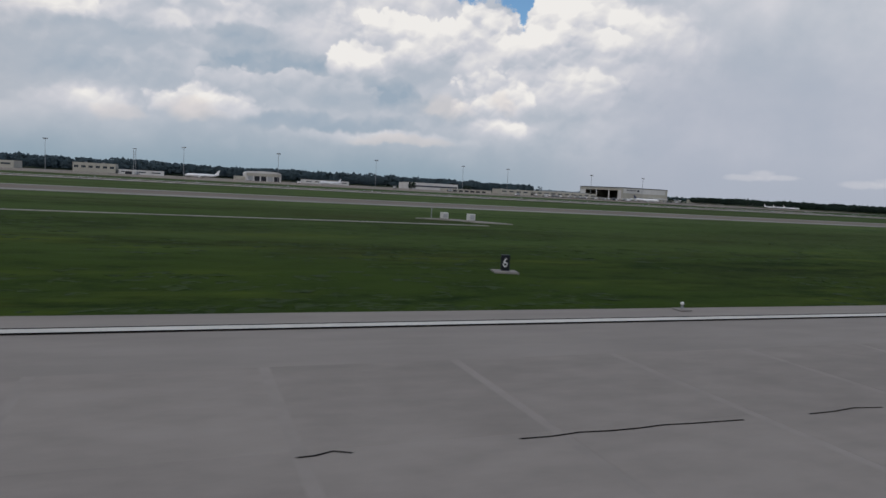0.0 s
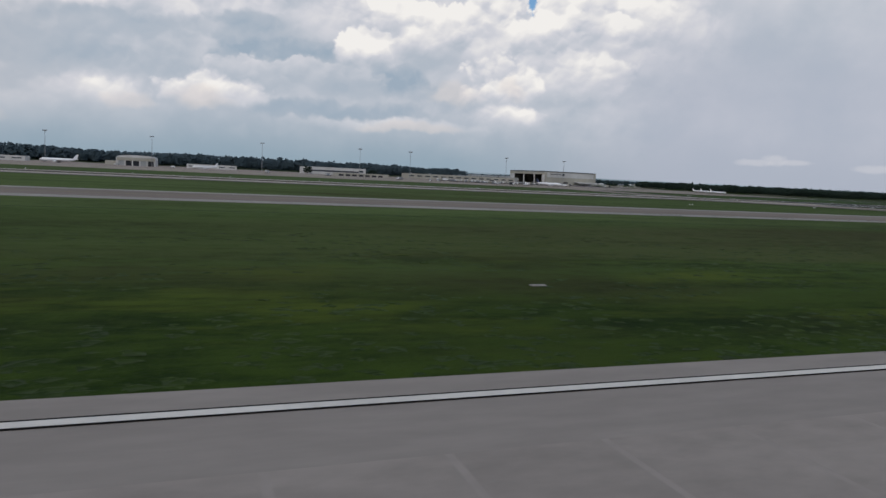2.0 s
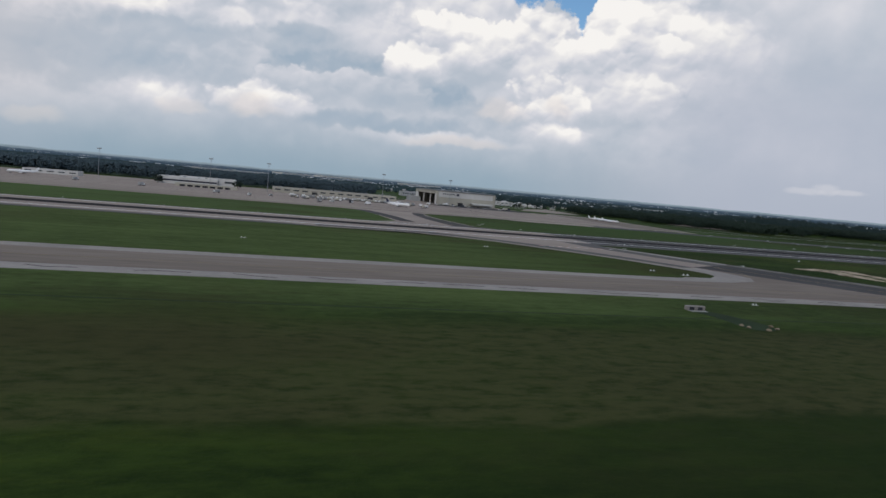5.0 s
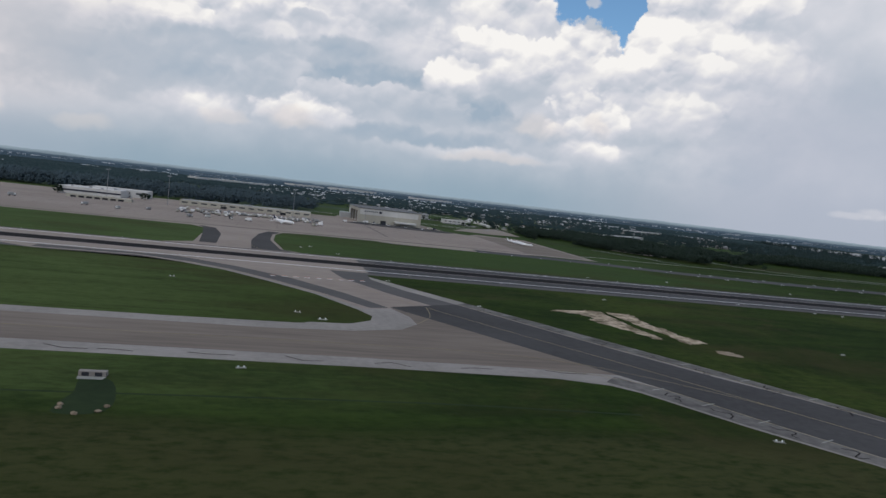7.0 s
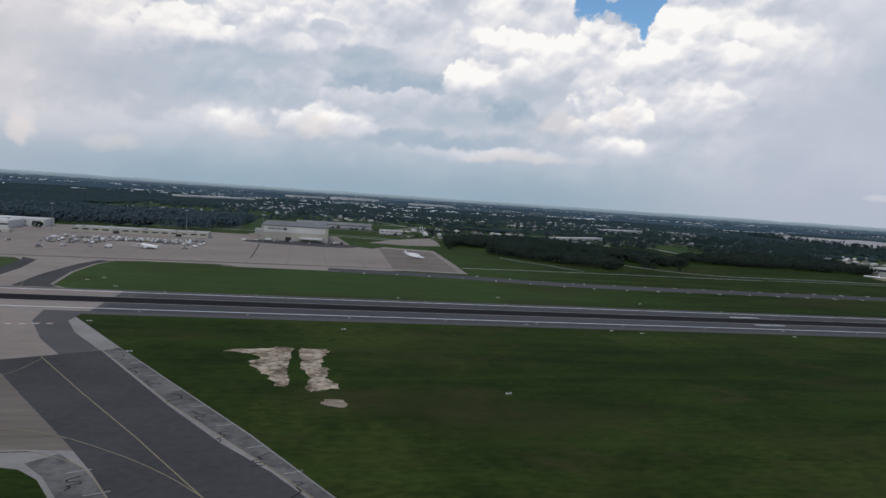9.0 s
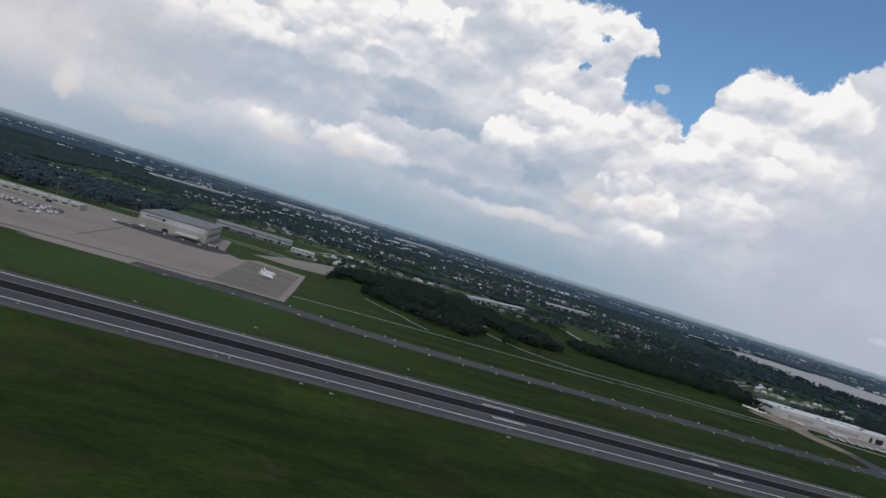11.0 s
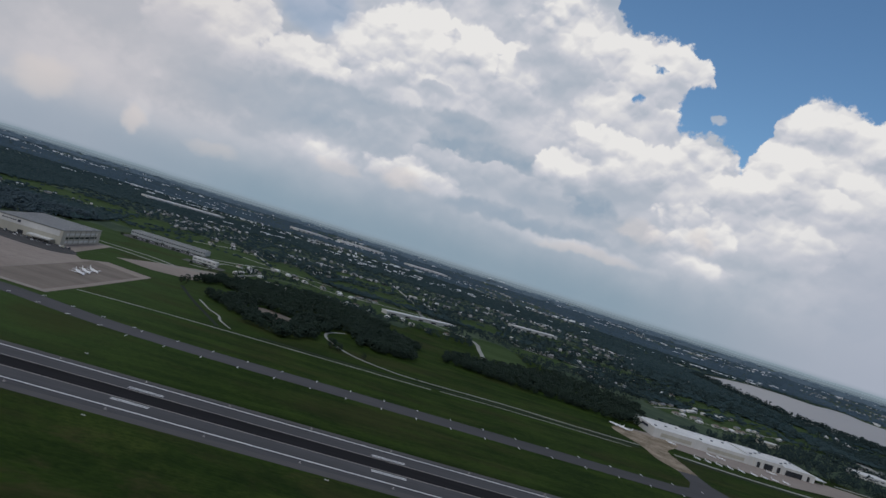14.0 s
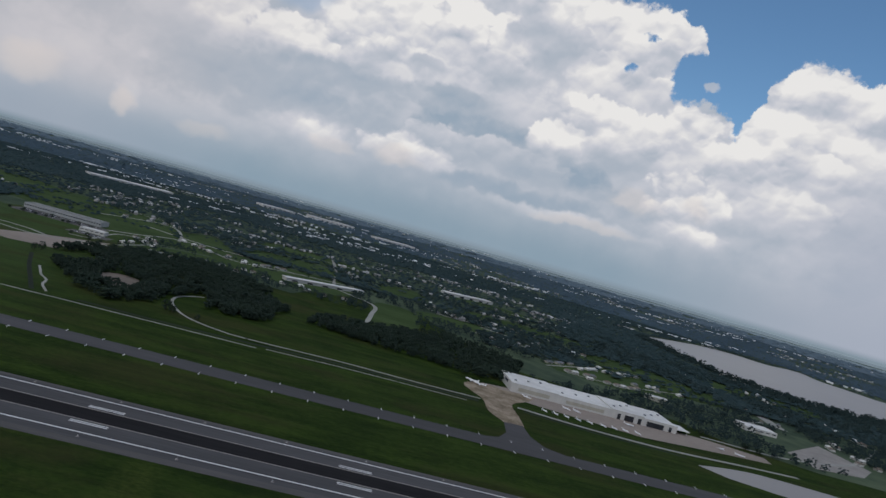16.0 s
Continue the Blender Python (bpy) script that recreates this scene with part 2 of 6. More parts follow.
wisp = wn.m("MULTIPLY", wn.step(wn.m("SUBTRACT", wisp, wn.m("MULTIPLY", curl, 0.7)), 0.1, 0.9), 0.8)
gap = wn.m("MULTIPLY", wn.step(gap, -0.05, 0.42), wn.m("SUBTRACT", 1.0, wisp))
thin = wn.m("MULTIPLY", wn.step(wn.m("SUBTRACT", 1.0, lobe(waz, wel, -10.2, 16.0, 3.6, 3.0)), -0.1, 0.6), 0.36)
# pinkish light under the far left bank, small sunlit puffs low over the horizon
clouds = wn.mix(wn.m("MULTIPLY", wn.m("MULTIPLY", wn.m("SUBTRACT", 1.0, wn.step(az, -26.0, -4.0)), wn.step(el, 1.0, 5.0)), 0.5), clouds, (0.59, 0.545, 0.55))
# warm sunlit flanks of the low heads
for a, e, ra, re, k in ((-26.4, 3.6, 2.6, 1.7, 0.5), (-20.2, 2.7, 0.9, 1.1, 0.5), (-14.5, 2.2, 2.4, 0.8, 0.3), (-4.6, 4.2, 1.8, 0.8, 0.3), (0.6, 4.9, 2.6, 1.1, 0.4), (20.5, 6.2, 2.6, 1.2, 0.35), (24.8, 7.0, 1.6, 1.2, 0.35), (17.0, 3.5, 5.0, 0.45, 0.35)):
    d = wn.m("ADD", wn.m("SUBTRACT", 1.0, lobe(waz, wel, a, e, ra, re)), wn.m("MULTIPLY", tex, 1.4))
    clouds = wn.mix(wn.m("MULTIPLY", wn.step(d, -0.2, 1.0), k), clouds, (0.74, 0.665, 0.62))
for a, e, ra, re in ((43.6, 1.9, 1.3, 0.26), (45.0, 2.15, 0.9, 0.4), (46.6, 1.95, 1.2, 0.22), (51.6, 1.7, 1.5, 0.3), (53.4, 1.9, 1.2, 0.4)):
    d = wn.m("SUBTRACT", wn.m("SUBTRACT", 1.0, lobe(wn.m("ADD", az, wn.m("MULTIPLY", n3, 1.0)), wn.m("ADD", el, wn.m("MULTIPLY", n4, 0.35)), a, e, ra, re)), wn.m("MULTIPLY", curl, 0.6))
    clouds = wn.mix(wn.m("MULTIPLY", wn.step(d, -0.4, 1.1), 0.36), clouds, (0.68, 0.67, 0.70))
allsky = wn.mix(wn.m("MAXIMUM", gap, thin), clouds, blue)
# the bank thins out overhead, outside the view, to broken blue
over = wn.m("MULTIPLY", wn.step(el, 29.0, 44.0), 0.8)
allsky = wn.mix(over, allsky, wn.mix(0.35, blue, (0.5, 0.53, 0.58)))
# ground haze under the horizon
allsky = wn.mix(wn.step(el, -0.7, -0.1), (0.25, 0.315, 0.375), allsky)
bg = wn.add("ShaderNodeBackground")
wn.plug(bg.inputs[0], allsky)
bg.inputs[1].default_value = 0.95
out = wn.add("ShaderNodeOutputWorld")
wn.plug(out.inputs[0], bg.outputs[0])

sun = new("sun", bpy.data.lights.new("sun", "SUN"))
sun.data.energy, sun.data.angle, sun.data.color = 1.0, radians(12), (1.0, 0.96, 0.9)
sun.matrix_world = look((0, 0, 0), (-math.sin(radians(SUN_AZ)) * math.cos(radians(SUN_EL)), -math.cos(radians(SUN_AZ)) * math.cos(radians(SUN_EL)), -math.sin(radians(SUN_EL))))

# ---- materials ----


def surf(name, dark, light, rough=0.8, big=0.05, small=1.0, bump=0.0, metal=0.0, stretch=(1, 1, 1), vary=0.0, own=False, contrast=0.25, spec=0.12):
    """A surface in two tones that wander at two sizes, in metres; vary: difference from piece to piece; own: pattern fixed to the thing."""
    mt = bpy.data.materials.new(name)
    mt.use_nodes = True
    n = Net(mt.node_tree)
    bsdf = mt.node_tree.nodes["Principled BSDF"]
    if own:
        co = n.add("ShaderNodeTexCoord").outputs["Object"]
    else:
        co = n.add("ShaderNodeNewGeometry").outputs["Position"]
    sc = n.add("ShaderNodeVectorMath", operation="MULTIPLY")
    n.plug(sc.inputs[0], co)
    sc.inputs[1].default_value = stretch
    v = sc.outputs[0]
    f = n.m("ADD", n.m("MULTIPLY", n.noise(v, big, 5, 0.6), 0.6), n.m("MULTIPLY", n.noise(v, small, 4, 0.6), 0.4))
    if vary:
        r = n.add("ShaderNodeObjectInfo").outputs["Random"]
        g = n.add("ShaderNodeNewGeometry").outputs["Random Per Island"]
        f = n.m("ADD", f, n.m("MULTIPLY", n.m("SUBTRACT", n.m("ADD", n.m("MULTIPLY", r, 0.5), n.m("MULTIPLY", g, 0.5)), 0.5), vary))
    f = n.step(f, 0.5 - contrast, 0.5 + contrast)
    n.plug(bsdf.inputs["Base Color"], n.mix(f, dark, light))
    bsdf.inputs["Roughness"].default_value, bsdf.inputs["Metallic"].default_value = rough, metal
    bsdf.inputs["Specular IOR Level"].default_value = spec
    if bump:
        b = n.add("ShaderNodeBump")
        b.inputs["Strength"].default_value, b.inputs["Distance"].default_value = 0.5, bump
        n.plug(b.inputs["Height"], n.noise(v, small * 2.5, 5, 0.65))
        n.plug(bsdf.inputs["Normal"], b.outputs[0])
    return mt


def grass_material():
    """Mown airfield grass: swaths along the runway, dry brown belts, lush patches."""
    mt = bpy.data.materials.new("mown_grass")
    mt.use_nodes = True
    n = Net(mt.node_tree)
    bsdf = mt.node_tree.nodes["Principled BSDF"]
    co = n.add("ShaderNodeNewGeometry").outputs["Position"]
    x, y, z = n.split(co)
    swath = n.noise(n.vec(n.m("MULTIPLY", x, 0.012), n.m("MULTIPLY", y, 0.16)), 1.0, 5, 0.62, 0.4)
    patch = n.noise(n.vec(x, n.m("MULTIPLY", y, 1.6)), 0.05, 6, 0.62)
    clump = n.noise(n.vec(n.m("MULTIPLY", x, 0.7), n.m("MULTIPLY", y, 1.3)), 0.7, 6, 0.68)
    blade = n.noise(n.vec(x, y), 6.0, 3, 0.7)
    f = n.m("ADD", n.m("MULTIPLY", swath, 0.35), n.m("ADD", n.m("MULTIPLY", patch, 0.3), n.m("MULTIPLY", clump, 0.35)))
    col = n.mix(n.step(f, 0.39, 0.61), (0.0080, 0.0180, 0.0042), (0.030, 0.0515, 0.0095))
    col = n.mix(n.m("MULTIPLY", n.step(blade, 0.45, 0.8), 0.35), col, (0.050, 0.074, 0.016))
    # the lush verge of the runway grows longer and yellower
    lush = n.m("MULTIPLY", n.m("SUBTRACT", 1.0, n.step(n.m("ADD", y, n.m("MULTIPLY", n.m("SUBTRACT", patch, 0.5), 30.0)), 26.0, 40.0)), n.m("SUBTRACT", 1.0, n.step(x, 120.0, 190.0)))
    col = n.mix(n.m("MULTIPLY", lush, n.step(f, 0.40, 0.60)), col, (0.032, 0.054, 0.0085))
    mid = n.m("MULTIPLY", n.step(n.m("ADD", y, n.m("MULTIPLY", n.m("SUBTRACT", patch, 0.5), 14.0)), 19.0, 31.0), n.m("SUBTRACT", 1.0, n.step(x, 90.0, 170.0)))
    col = n.mix(n.m("MULTIPLY", mid, n.m("ADD", 0.25, n.m("MULTIPLY", n.step(f, 0.40, 0.60), 0.45))), col, (0.062, 0.094, 0.027))
    yel = n.step(n.noise(n.vec(n.m("MULTIPLY", x, 0.5), n.m("MULTIPLY", y, 1.5)), 0.17, 5, 0.66), 0.5, 0.7)
    col = n.mix(n.m("MULTIPLY", n.m("MULTIPLY", lush, yel), 0.75), col, (0.070, 0.091, 0.013))
    # mown ground round the near taxiway, its colour paled to imitate haze
    mown_hazed = n.m("MULTIPLY", n.step(y, 52.0, 66.0), n.m("SUBTRACT", 1.0, n.step(x, 190.0, 270.0)))
    col = n.mix(n.m("MULTIPLY", mown_hazed, n.m("ADD", 0.3, n.m("MULTIPLY", n.step(f, 0.38, 0.62), 0.45))), col, (0.078, 0.110, 0.038))
    # darker tone over the ground before the taxiway
    dark_fore = n.m("MULTIPLY", n.step(x, 130.0, 200.0), n.m("SUBTRACT", 1.0, n.step(n.m("ADD", y, n.m("MULTIPLY", patch, 6.0)), 52.0, 64.0)))
    col = n.mix(n.m("MULTIPLY", dark_fore, 0.68), col, (0.013, 0.023, 0.006))
    # the field between the runways is darker, the one by the apron lighter
    inner = n.m("MULTIPLY", n.m("MULTIPLY", n.step(y, 14.0, 40.0), n.m("SUBTRACT", 1.0, n.step(y, 145.0, 165.0))), n.step(x, 190.0, 270.0))
    col = n.mix(n.m("MULTIPLY", inner, 0.2), col, (0.010, 0.020, 0.006))
    # sunnier yellow-green stretches and rusty seed heads in broad ragged patches
    glade = n.step(n.noise(n.vec(n.m("MULTIPLY", x, 1.3), y, 4.0), 0.022, 5, 0.62, 0.6), 0.47, 0.66)
    col = n.mix(n.m("MULTIPLY", n.m("MULTIPLY", glade, inner), n.m("ADD", 0.3, n.m("MULTIPLY", n.step(clump, 0.35, 0.65), 0.5))), col, (0.047, 0.064, 0.014))
    rust = n.step(n.noise(n.vec(x, n.m("MULTIPLY", y, 1.4), 9.0), 0.045, 6, 0.68, 0.5), 0.52, 0.68)
    col = n.mix(n.m("MULTIPLY", n.m("MULTIPLY", rust, inner), 0.5), col, (0.052, 0.043, 0.020))
    col = n.mix(n.m("MULTIPLY", n.m("MULTIPLY", n.step(y, 165.0, 200.0), n.m("SUBTRACT", 1.0, n.step(x, 330.0, 450.0))), 0.5), col, (0.055, 0.090, 0.032))
    # dry belt between runway and taxiway, and other worn ground
    edge_y = n.m("ADD", y, n.m("MULTIPLY", n.m("SUBTRACT", patch, 0.5), 9.0))
    belt = n.m("MULTIPLY", n.step(edge_y, 29.6, 31.6), n.m("SUBTRACT", 1.0, n.step(edge_y, 50.0, 58.0)))
    belt = n.m("MULTIPLY", n.m("MULTIPLY", belt, n.step(x, 30.0, 100.0)), n.step(clump, 0.25, 0.6))
    col = n.mix(n.m("MULTIPLY", belt, 0.65), col, (0.058, 0.058, 0.024))
    dry = n.step(n.noise(n.vec(n.m("MULTIPLY", x, 0.5), y), 0.03, 6, 0.66), 0.47, 0.66)
    col = n.mix(n.m("MULTIPLY", dry, 0.55), col, (0.036, 0.035, 0.014))
    n.plug(bsdf.inputs["Base Color"], col)
    bsdf.inputs["Roughness"].default_value = 0.95
    bsdf.inputs["Specular IOR Level"].default_value = 0.03
    b = n.add("ShaderNodeBump")
    b.inputs["Strength"].default_value, b.inputs["Distance"].default_value = 0.7, 0.12
    n.plug(b.inputs["Height"], n.m("ADD", n.m("MULTIPLY", clump, 1.4), n.m("MULTIPLY", blade, 0.5)))
    n.plug(bsdf.inputs["Normal"], b.outputs[0])
    return mt


M_GRASS = grass_material()
M_TUFT = surf("grass_blades", (0.015, 0.029, 0.006), (0.038, 0.061, 0.011), 0.9, 0.08, 2.0, vary=0.3, spec=0.1)
M_SLAB = surf("runway_concrete", (0.190, 0.166, 0.146), (0.285, 0.250, 0.221), 0.85, 0.22, 2.2, 0.004, stretch=(0.5, 1, 1), vary=0.12, contrast=0.27)
M_JOINT = surf("joint_filler", (0.225, 0.198, 0.176), (0.29, 0.256, 0.228), 0.9, 0.3, 2.0)
M_RUNWAY = surf("weathered_concrete", (0.196, 0.172, 0.152), (0.280, 0.248, 0.220), 0.85, 0.08, 1.5, stretch=(0.3, 1, 1))
M_SHOULDER = surf("pale_concrete", (0.185, 0.170, 0.156), (0.300, 0.277, 0.257), 0.88, 0.1, 1.2)
M_APRON = surf("apron_concrete", (0.190, 0.156, 0.135), (0.315, 0.268, 0.232), 0.88, 0.018, 0.35, stretch=(0.7, 1.6, 1), contrast=0.3)
M_CRAZED = surf("crazed_shoulder_concrete", (0.066, 0.063, 0.061), (0.185, 0.174, 0.164), 0.92, 0.12, 0.9, contrast=0.2, spec=0.05)
M_TAXI = surf("taxiway_asphalt_brown", (0.115, 0.094, 0.079), (0.215, 0.182, 0.154), 0.9, 0.05, 0.8, stretch=(0.12, 1.2, 1))
M_ASPH = surf("dark_asphalt", (0.050, 0.049, 0.050), (0.080, 0.078, 0.078), 0.95, 0.05, 0.9, spec=0.04)
M_RWASPH = surf("grooved_runway_asphalt", (0.056, 0.056, 0.058), (0.094, 0.092, 0.096), 0.95, 0.04, 0.8, stretch=(0.15, 1.5, 1), spec=0.04)
M_RWSH = surf("grey_runway_shoulder", (0.070, 0.068, 0.067), (0.105, 0.10, 0.098), 0.9, 0.05, 0.8, stretch=(0.2, 1.5, 1))
M_RUBBER = surf("rubber_darkened_asphalt", (0.014, 0.014, 0.015), (0.027, 0.026, 0.028), 0.95, 0.06, 0.9, stretch=(0.1, 1, 1), spec=0.02)
M_WHITEP = surf("white_paint", (0.55, 0.55, 0.54), (0.72, 0.72, 0.71), 0.7, 0.3, 3.0)
M_EDGEP = surf("worn_white_paint", (0.46, 0.435, 0.395), (0.60, 0.57, 0.52), 0.95, 0.4, 2.5, spec=0.0)
M_YELLOWP = surf("yellow_paint", (0.21, 0.175, 0.10), (0.29, 0.24, 0.14), 0.7, 0.3, 3.0)
M_REDP = surf("red_paint", (0.34, 0.11, 0.07), (0.45, 0.17, 0.11), 0.7, 0.3, 3.0)
M_TAR = surf("black_sealant", (0.012, 0.012, 0.012), (0.025, 0.024, 0.023), 0.95, 0.5, 4.0, spec=0.0)
M_SAND = surf("bare_sand", (0.085, 0.066, 0.036), (0.50, 0.405, 0.305), 0.95, 0.3, 1.1, 0.03, contrast=0.12)
M_DIRT = surf("dirt_track", (0.12, 0.092, 0.058), (0.32, 0.260, 0.195), 0.95, 0.14, 0.9, contrast=0.17)
M_ROAD = surf("light_road", (0.20, 0.20, 0.18), (0.33, 0.325, 0.30), 0.9, 0.06, 0.6)
M_LAWN = surf("lawn_grass", (0.026, 0.047, 0.017), (0.060, 0.090, 0.034), 0.95, 0.03, 0.4, stretch=(0.6, 1.4, 1), spec=0.02)
M_DITCH = surf("dark_ditch_grass", (0.004, 0.009, 0.005), (0.009, 0.017, 0.008), 0.8, 0.1, 0.8)
M_LOWGRASS = surf("dark_low_grass", (0.010, 0.021, 0.007), (0.020, 0.036, 0.012), 0.9, 0.1, 0.8)
M_WALLW = surf("white_metal_cladding", (0.46, 0.455, 0.435), (0.62, 0.61, 0.585), 0.55, 0.06, 0.5, stretch=(1, 1, 0.3))
M_WALLC = surf("cream_cladding", (0.34, 0.325, 0.275), (0.45, 0.43, 0.365), 0.6, 0.06, 0.5, stretch=(1, 1, 0.3))
M_WALLG = surf("grey_cladding", (0.30, 0.31, 0.31), (0.42, 0.43, 0.43), 0.65, 0.06, 0.5, stretch=(1, 1, 0.3))
M_ROOFW = surf("white_membrane_roof", (0.46, 0.45, 0.435), (0.68, 0.67, 0.65), 0.75, 0.03, 0.3)
M_ROOFG = surf("grey_metal_roof", (0.11, 0.115, 0.12), (0.19, 0.2, 0.205), 0.5, 0.05, 0.4)
M_DARK = surf("dark_opening", (0.02, 0.022, 0.026), (0.04, 0.043, 0.05), 0.6, 0.2, 1.0)
M_GLASS = surf("dark_window_glass", (0.03, 0.04, 0.05), (0.05, 0.06, 0.07), 0.12, 0.2, 1.0, spec=0.6)
M_STEEL = surf("galvanised_steel", (0.22, 0.23, 0.24), (0.32, 0.33, 0.34), 0.45, 0.3, 2.0, metal=0.5)
M_PLANEW = surf("white_aircraft_paint", (0.70, 0.70, 0.70), (0.80, 0.80, 0.80), 0.3, 0.3, 1.5, own=True, spec=0.5)
M_PLANEB = surf("navy_aircraft_paint", (0.02, 0.025, 0.06), (0.03, 0.04, 0.09), 0.3, 0.3, 1.5, own=True, spec=0.5)
M_SIGNB = surf("black_sign_face", (0.012, 0.013, 0.016), (0.02, 0.022, 0.026), 0.5, 0.5, 4.0)
M_TYRE = surf("tyre_rubber", (0.015, 0.015, 0.015), (0.03, 0.03, 0.03), 0.8, 0.5, 3.0)
M_BARK = surf("bark", (0.05, 0.04, 0.03), (0.10, 0.08, 0.06), 0.95, 0.5, 3.0)
M_LEAF = surf("tree_leaves", (0.0105, 0.0195, 0.0135), (0.021, 0.035, 0.022), 0.85, 0.04, 0.5, vary=0.3, spec=0.15)
# leaf colour of the apron belt holds a painted blue haze tint
M_BELT = surf("hazed_belt_leaves", (0.036, 0.054, 0.063), (0.056, 0.079, 0.089), 0.9, 0.03, 0.3, vary=0.3, spec=0.1)
M_WOOD = surf("mixed_wood_leaves", (0.017, 0.029, 0.029), (0.032, 0.049, 0.046), 0.9, 0.03, 0.3, vary=0.3, spec=0.05)
# canopies turn bluer and paler with distance: air haze put into leaf colours
M_FAR = surf("hazed_far_canopy", (0.020, 0.036, 0.038), (0.034, 0.055, 0.057), 0.9, 0.006, 0.15, vary=0.2, spec=0.05)
M_FARMID = surf("hazed_mid_canopy", (0.044, 0.070, 0.092), (0.070, 0.104, 0.130), 0.9, 0.005, 0.1, vary=0.15, spec=0.05)
M_FLOOR = surf("suburban_ground", (0.028, 0.046, 0.034), (0.085, 0.112, 0.068), 0.95, 0.010, 0.07, spec=0.02, contrast=0.18)
# the farthest woods carry the palest painted haze
M_HAZE = surf("hazed_horizon_woods", (0.075, 0.108, 0.135), (0.125, 0.165, 0.195), 0.95, 0.004, 0.03, spec=0.05)


def haze_glow_material(name, low, high):
    """The last blue distance; emission paints the pale air haze over it."""
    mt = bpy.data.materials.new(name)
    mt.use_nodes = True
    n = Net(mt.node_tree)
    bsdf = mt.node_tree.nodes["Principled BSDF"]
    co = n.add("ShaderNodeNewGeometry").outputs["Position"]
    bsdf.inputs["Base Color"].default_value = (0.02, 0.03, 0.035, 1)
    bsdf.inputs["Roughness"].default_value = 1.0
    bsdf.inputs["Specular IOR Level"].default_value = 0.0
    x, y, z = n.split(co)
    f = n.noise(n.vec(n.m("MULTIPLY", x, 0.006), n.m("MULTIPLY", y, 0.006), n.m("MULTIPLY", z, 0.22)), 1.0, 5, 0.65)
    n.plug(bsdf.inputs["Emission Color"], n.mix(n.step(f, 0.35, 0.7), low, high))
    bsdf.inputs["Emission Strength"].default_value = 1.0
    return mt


M_DIST = [haze_glow_material("near_haze_glow", (0.100, 0.135, 0.165), (0.150, 0.190, 0.222)), haze_glow_material("mid_haze_glow", (0.150, 0.195, 0.232), (0.190, 0.236, 0.272)), haze_glow_material("last_haze_glow", (0.205, 0.262, 0.308), (0.235, 0.295, 0.340))]
# white raised in the colour to imitate sunshine on far buildings
M_FARWHITE = surf("sunlit_far_roofs", (0.60, 0.61, 0.62), (0.88, 0.88, 0.88), 0.7, 0.01, 0.1)
M_FARROOF = surf("mixed_roofs", (0.10, 0.105, 0.11), (0.50, 0.50, 0.50), 0.7, 0.01, 0.1, vary=1.2, contrast=0.35)
M_FARWALL = surf("mixed_house_walls", (0.12, 0.12, 0.115), (0.42, 0.41, 0.40), 0.8, 0.02, 0.3, vary=0.8)
M_TRIM = surf("dark_stripe_paint", (0.03, 0.035, 0.05), (0.05, 0.055, 0.075), 0.6, 0.3, 2.0)


def water_material():
    mt = bpy.data.materials.new("lake_water")
    mt.use_nodes = True
    n = Net(mt.node_tree)
    bsdf = mt.node_tree.nodes["Principled BSDF"]
    co = n.add("ShaderNodeNewGeometry").outputs["Position"]
    n.plug(bsdf.inputs["Base Color"], n.mix(n.noise(co, 0.01, 4), (0.10, 0.092, 0.092), (0.15, 0.14, 0.14)))
    bsdf.inputs["Roughness"].default_value = 0.3
    bsdf.inputs["Specular IOR Level"].default_value = 0.35
    b = n.add("ShaderNodeBump")
    b.inputs["Strength"].default_value, b.inputs["Distance"].default_value = 0.25, 0.05
    n.plug(b.inputs["Height"], n.noise(co, 0.8, 4))
    n.plug(bsdf.inputs["Normal"], b.outputs[0])
    return mt


M_WATER = water_material()

# ---- mesh helpers ----


def link(name, bm, material, parent=None, label="", smooth=False):
    me = bpy.data.meshes.new(name)
    bm.normal_update()
    bm.to_mesh(me)
    bm.free()
    if smooth:
        me.polygons.foreach_set("use_smooth", [True] * len(me.polygons))
    me.materials.append(material)
    ob = new(name, me)
    if parent is not None:
        ob.parent = parent
    if label:
        ob["label"] = label
    return ob


def part(name, bm, material, parent, label="", smooth=False):
    return link(name, bm, material, parent, label, smooth)


def thing(name, label, category, at=(0, 0, 0), turn=0.0, group="", kind=""):
    ob = new(name)
    ob.matrix_basis = pose(*at, 0, 0, turn)
    ob.empty_display_size = 0.5
    return tagged(ob, label, category, group, kind)


def box(bm, x0, y0, z0, x1, y1, z1, bevel=0.0):
    m = Matrix.Translation(((x0 + x1) / 2, (y0 + y1) / 2, (z0 + z1) / 2)) @ Matrix.Diagonal((abs(x1 - x0), abs(y1 - y0), abs(z1 - z0), 1))
    got = bmesh.ops.create_cube(bm, size=1, matrix=m)
    if bevel:
        edges = list({e for v in got["verts"] for e in v.link_edges})
        bmesh.ops.bevel(bm, geom=edges, offset=bevel, segments=1, affect="EDGES")
    return bm


def boxes(*rows, bevel=0.0):
    bm = bmesh.new()
    for r in rows:
        box(bm, *r, bevel=bevel)
    return bm


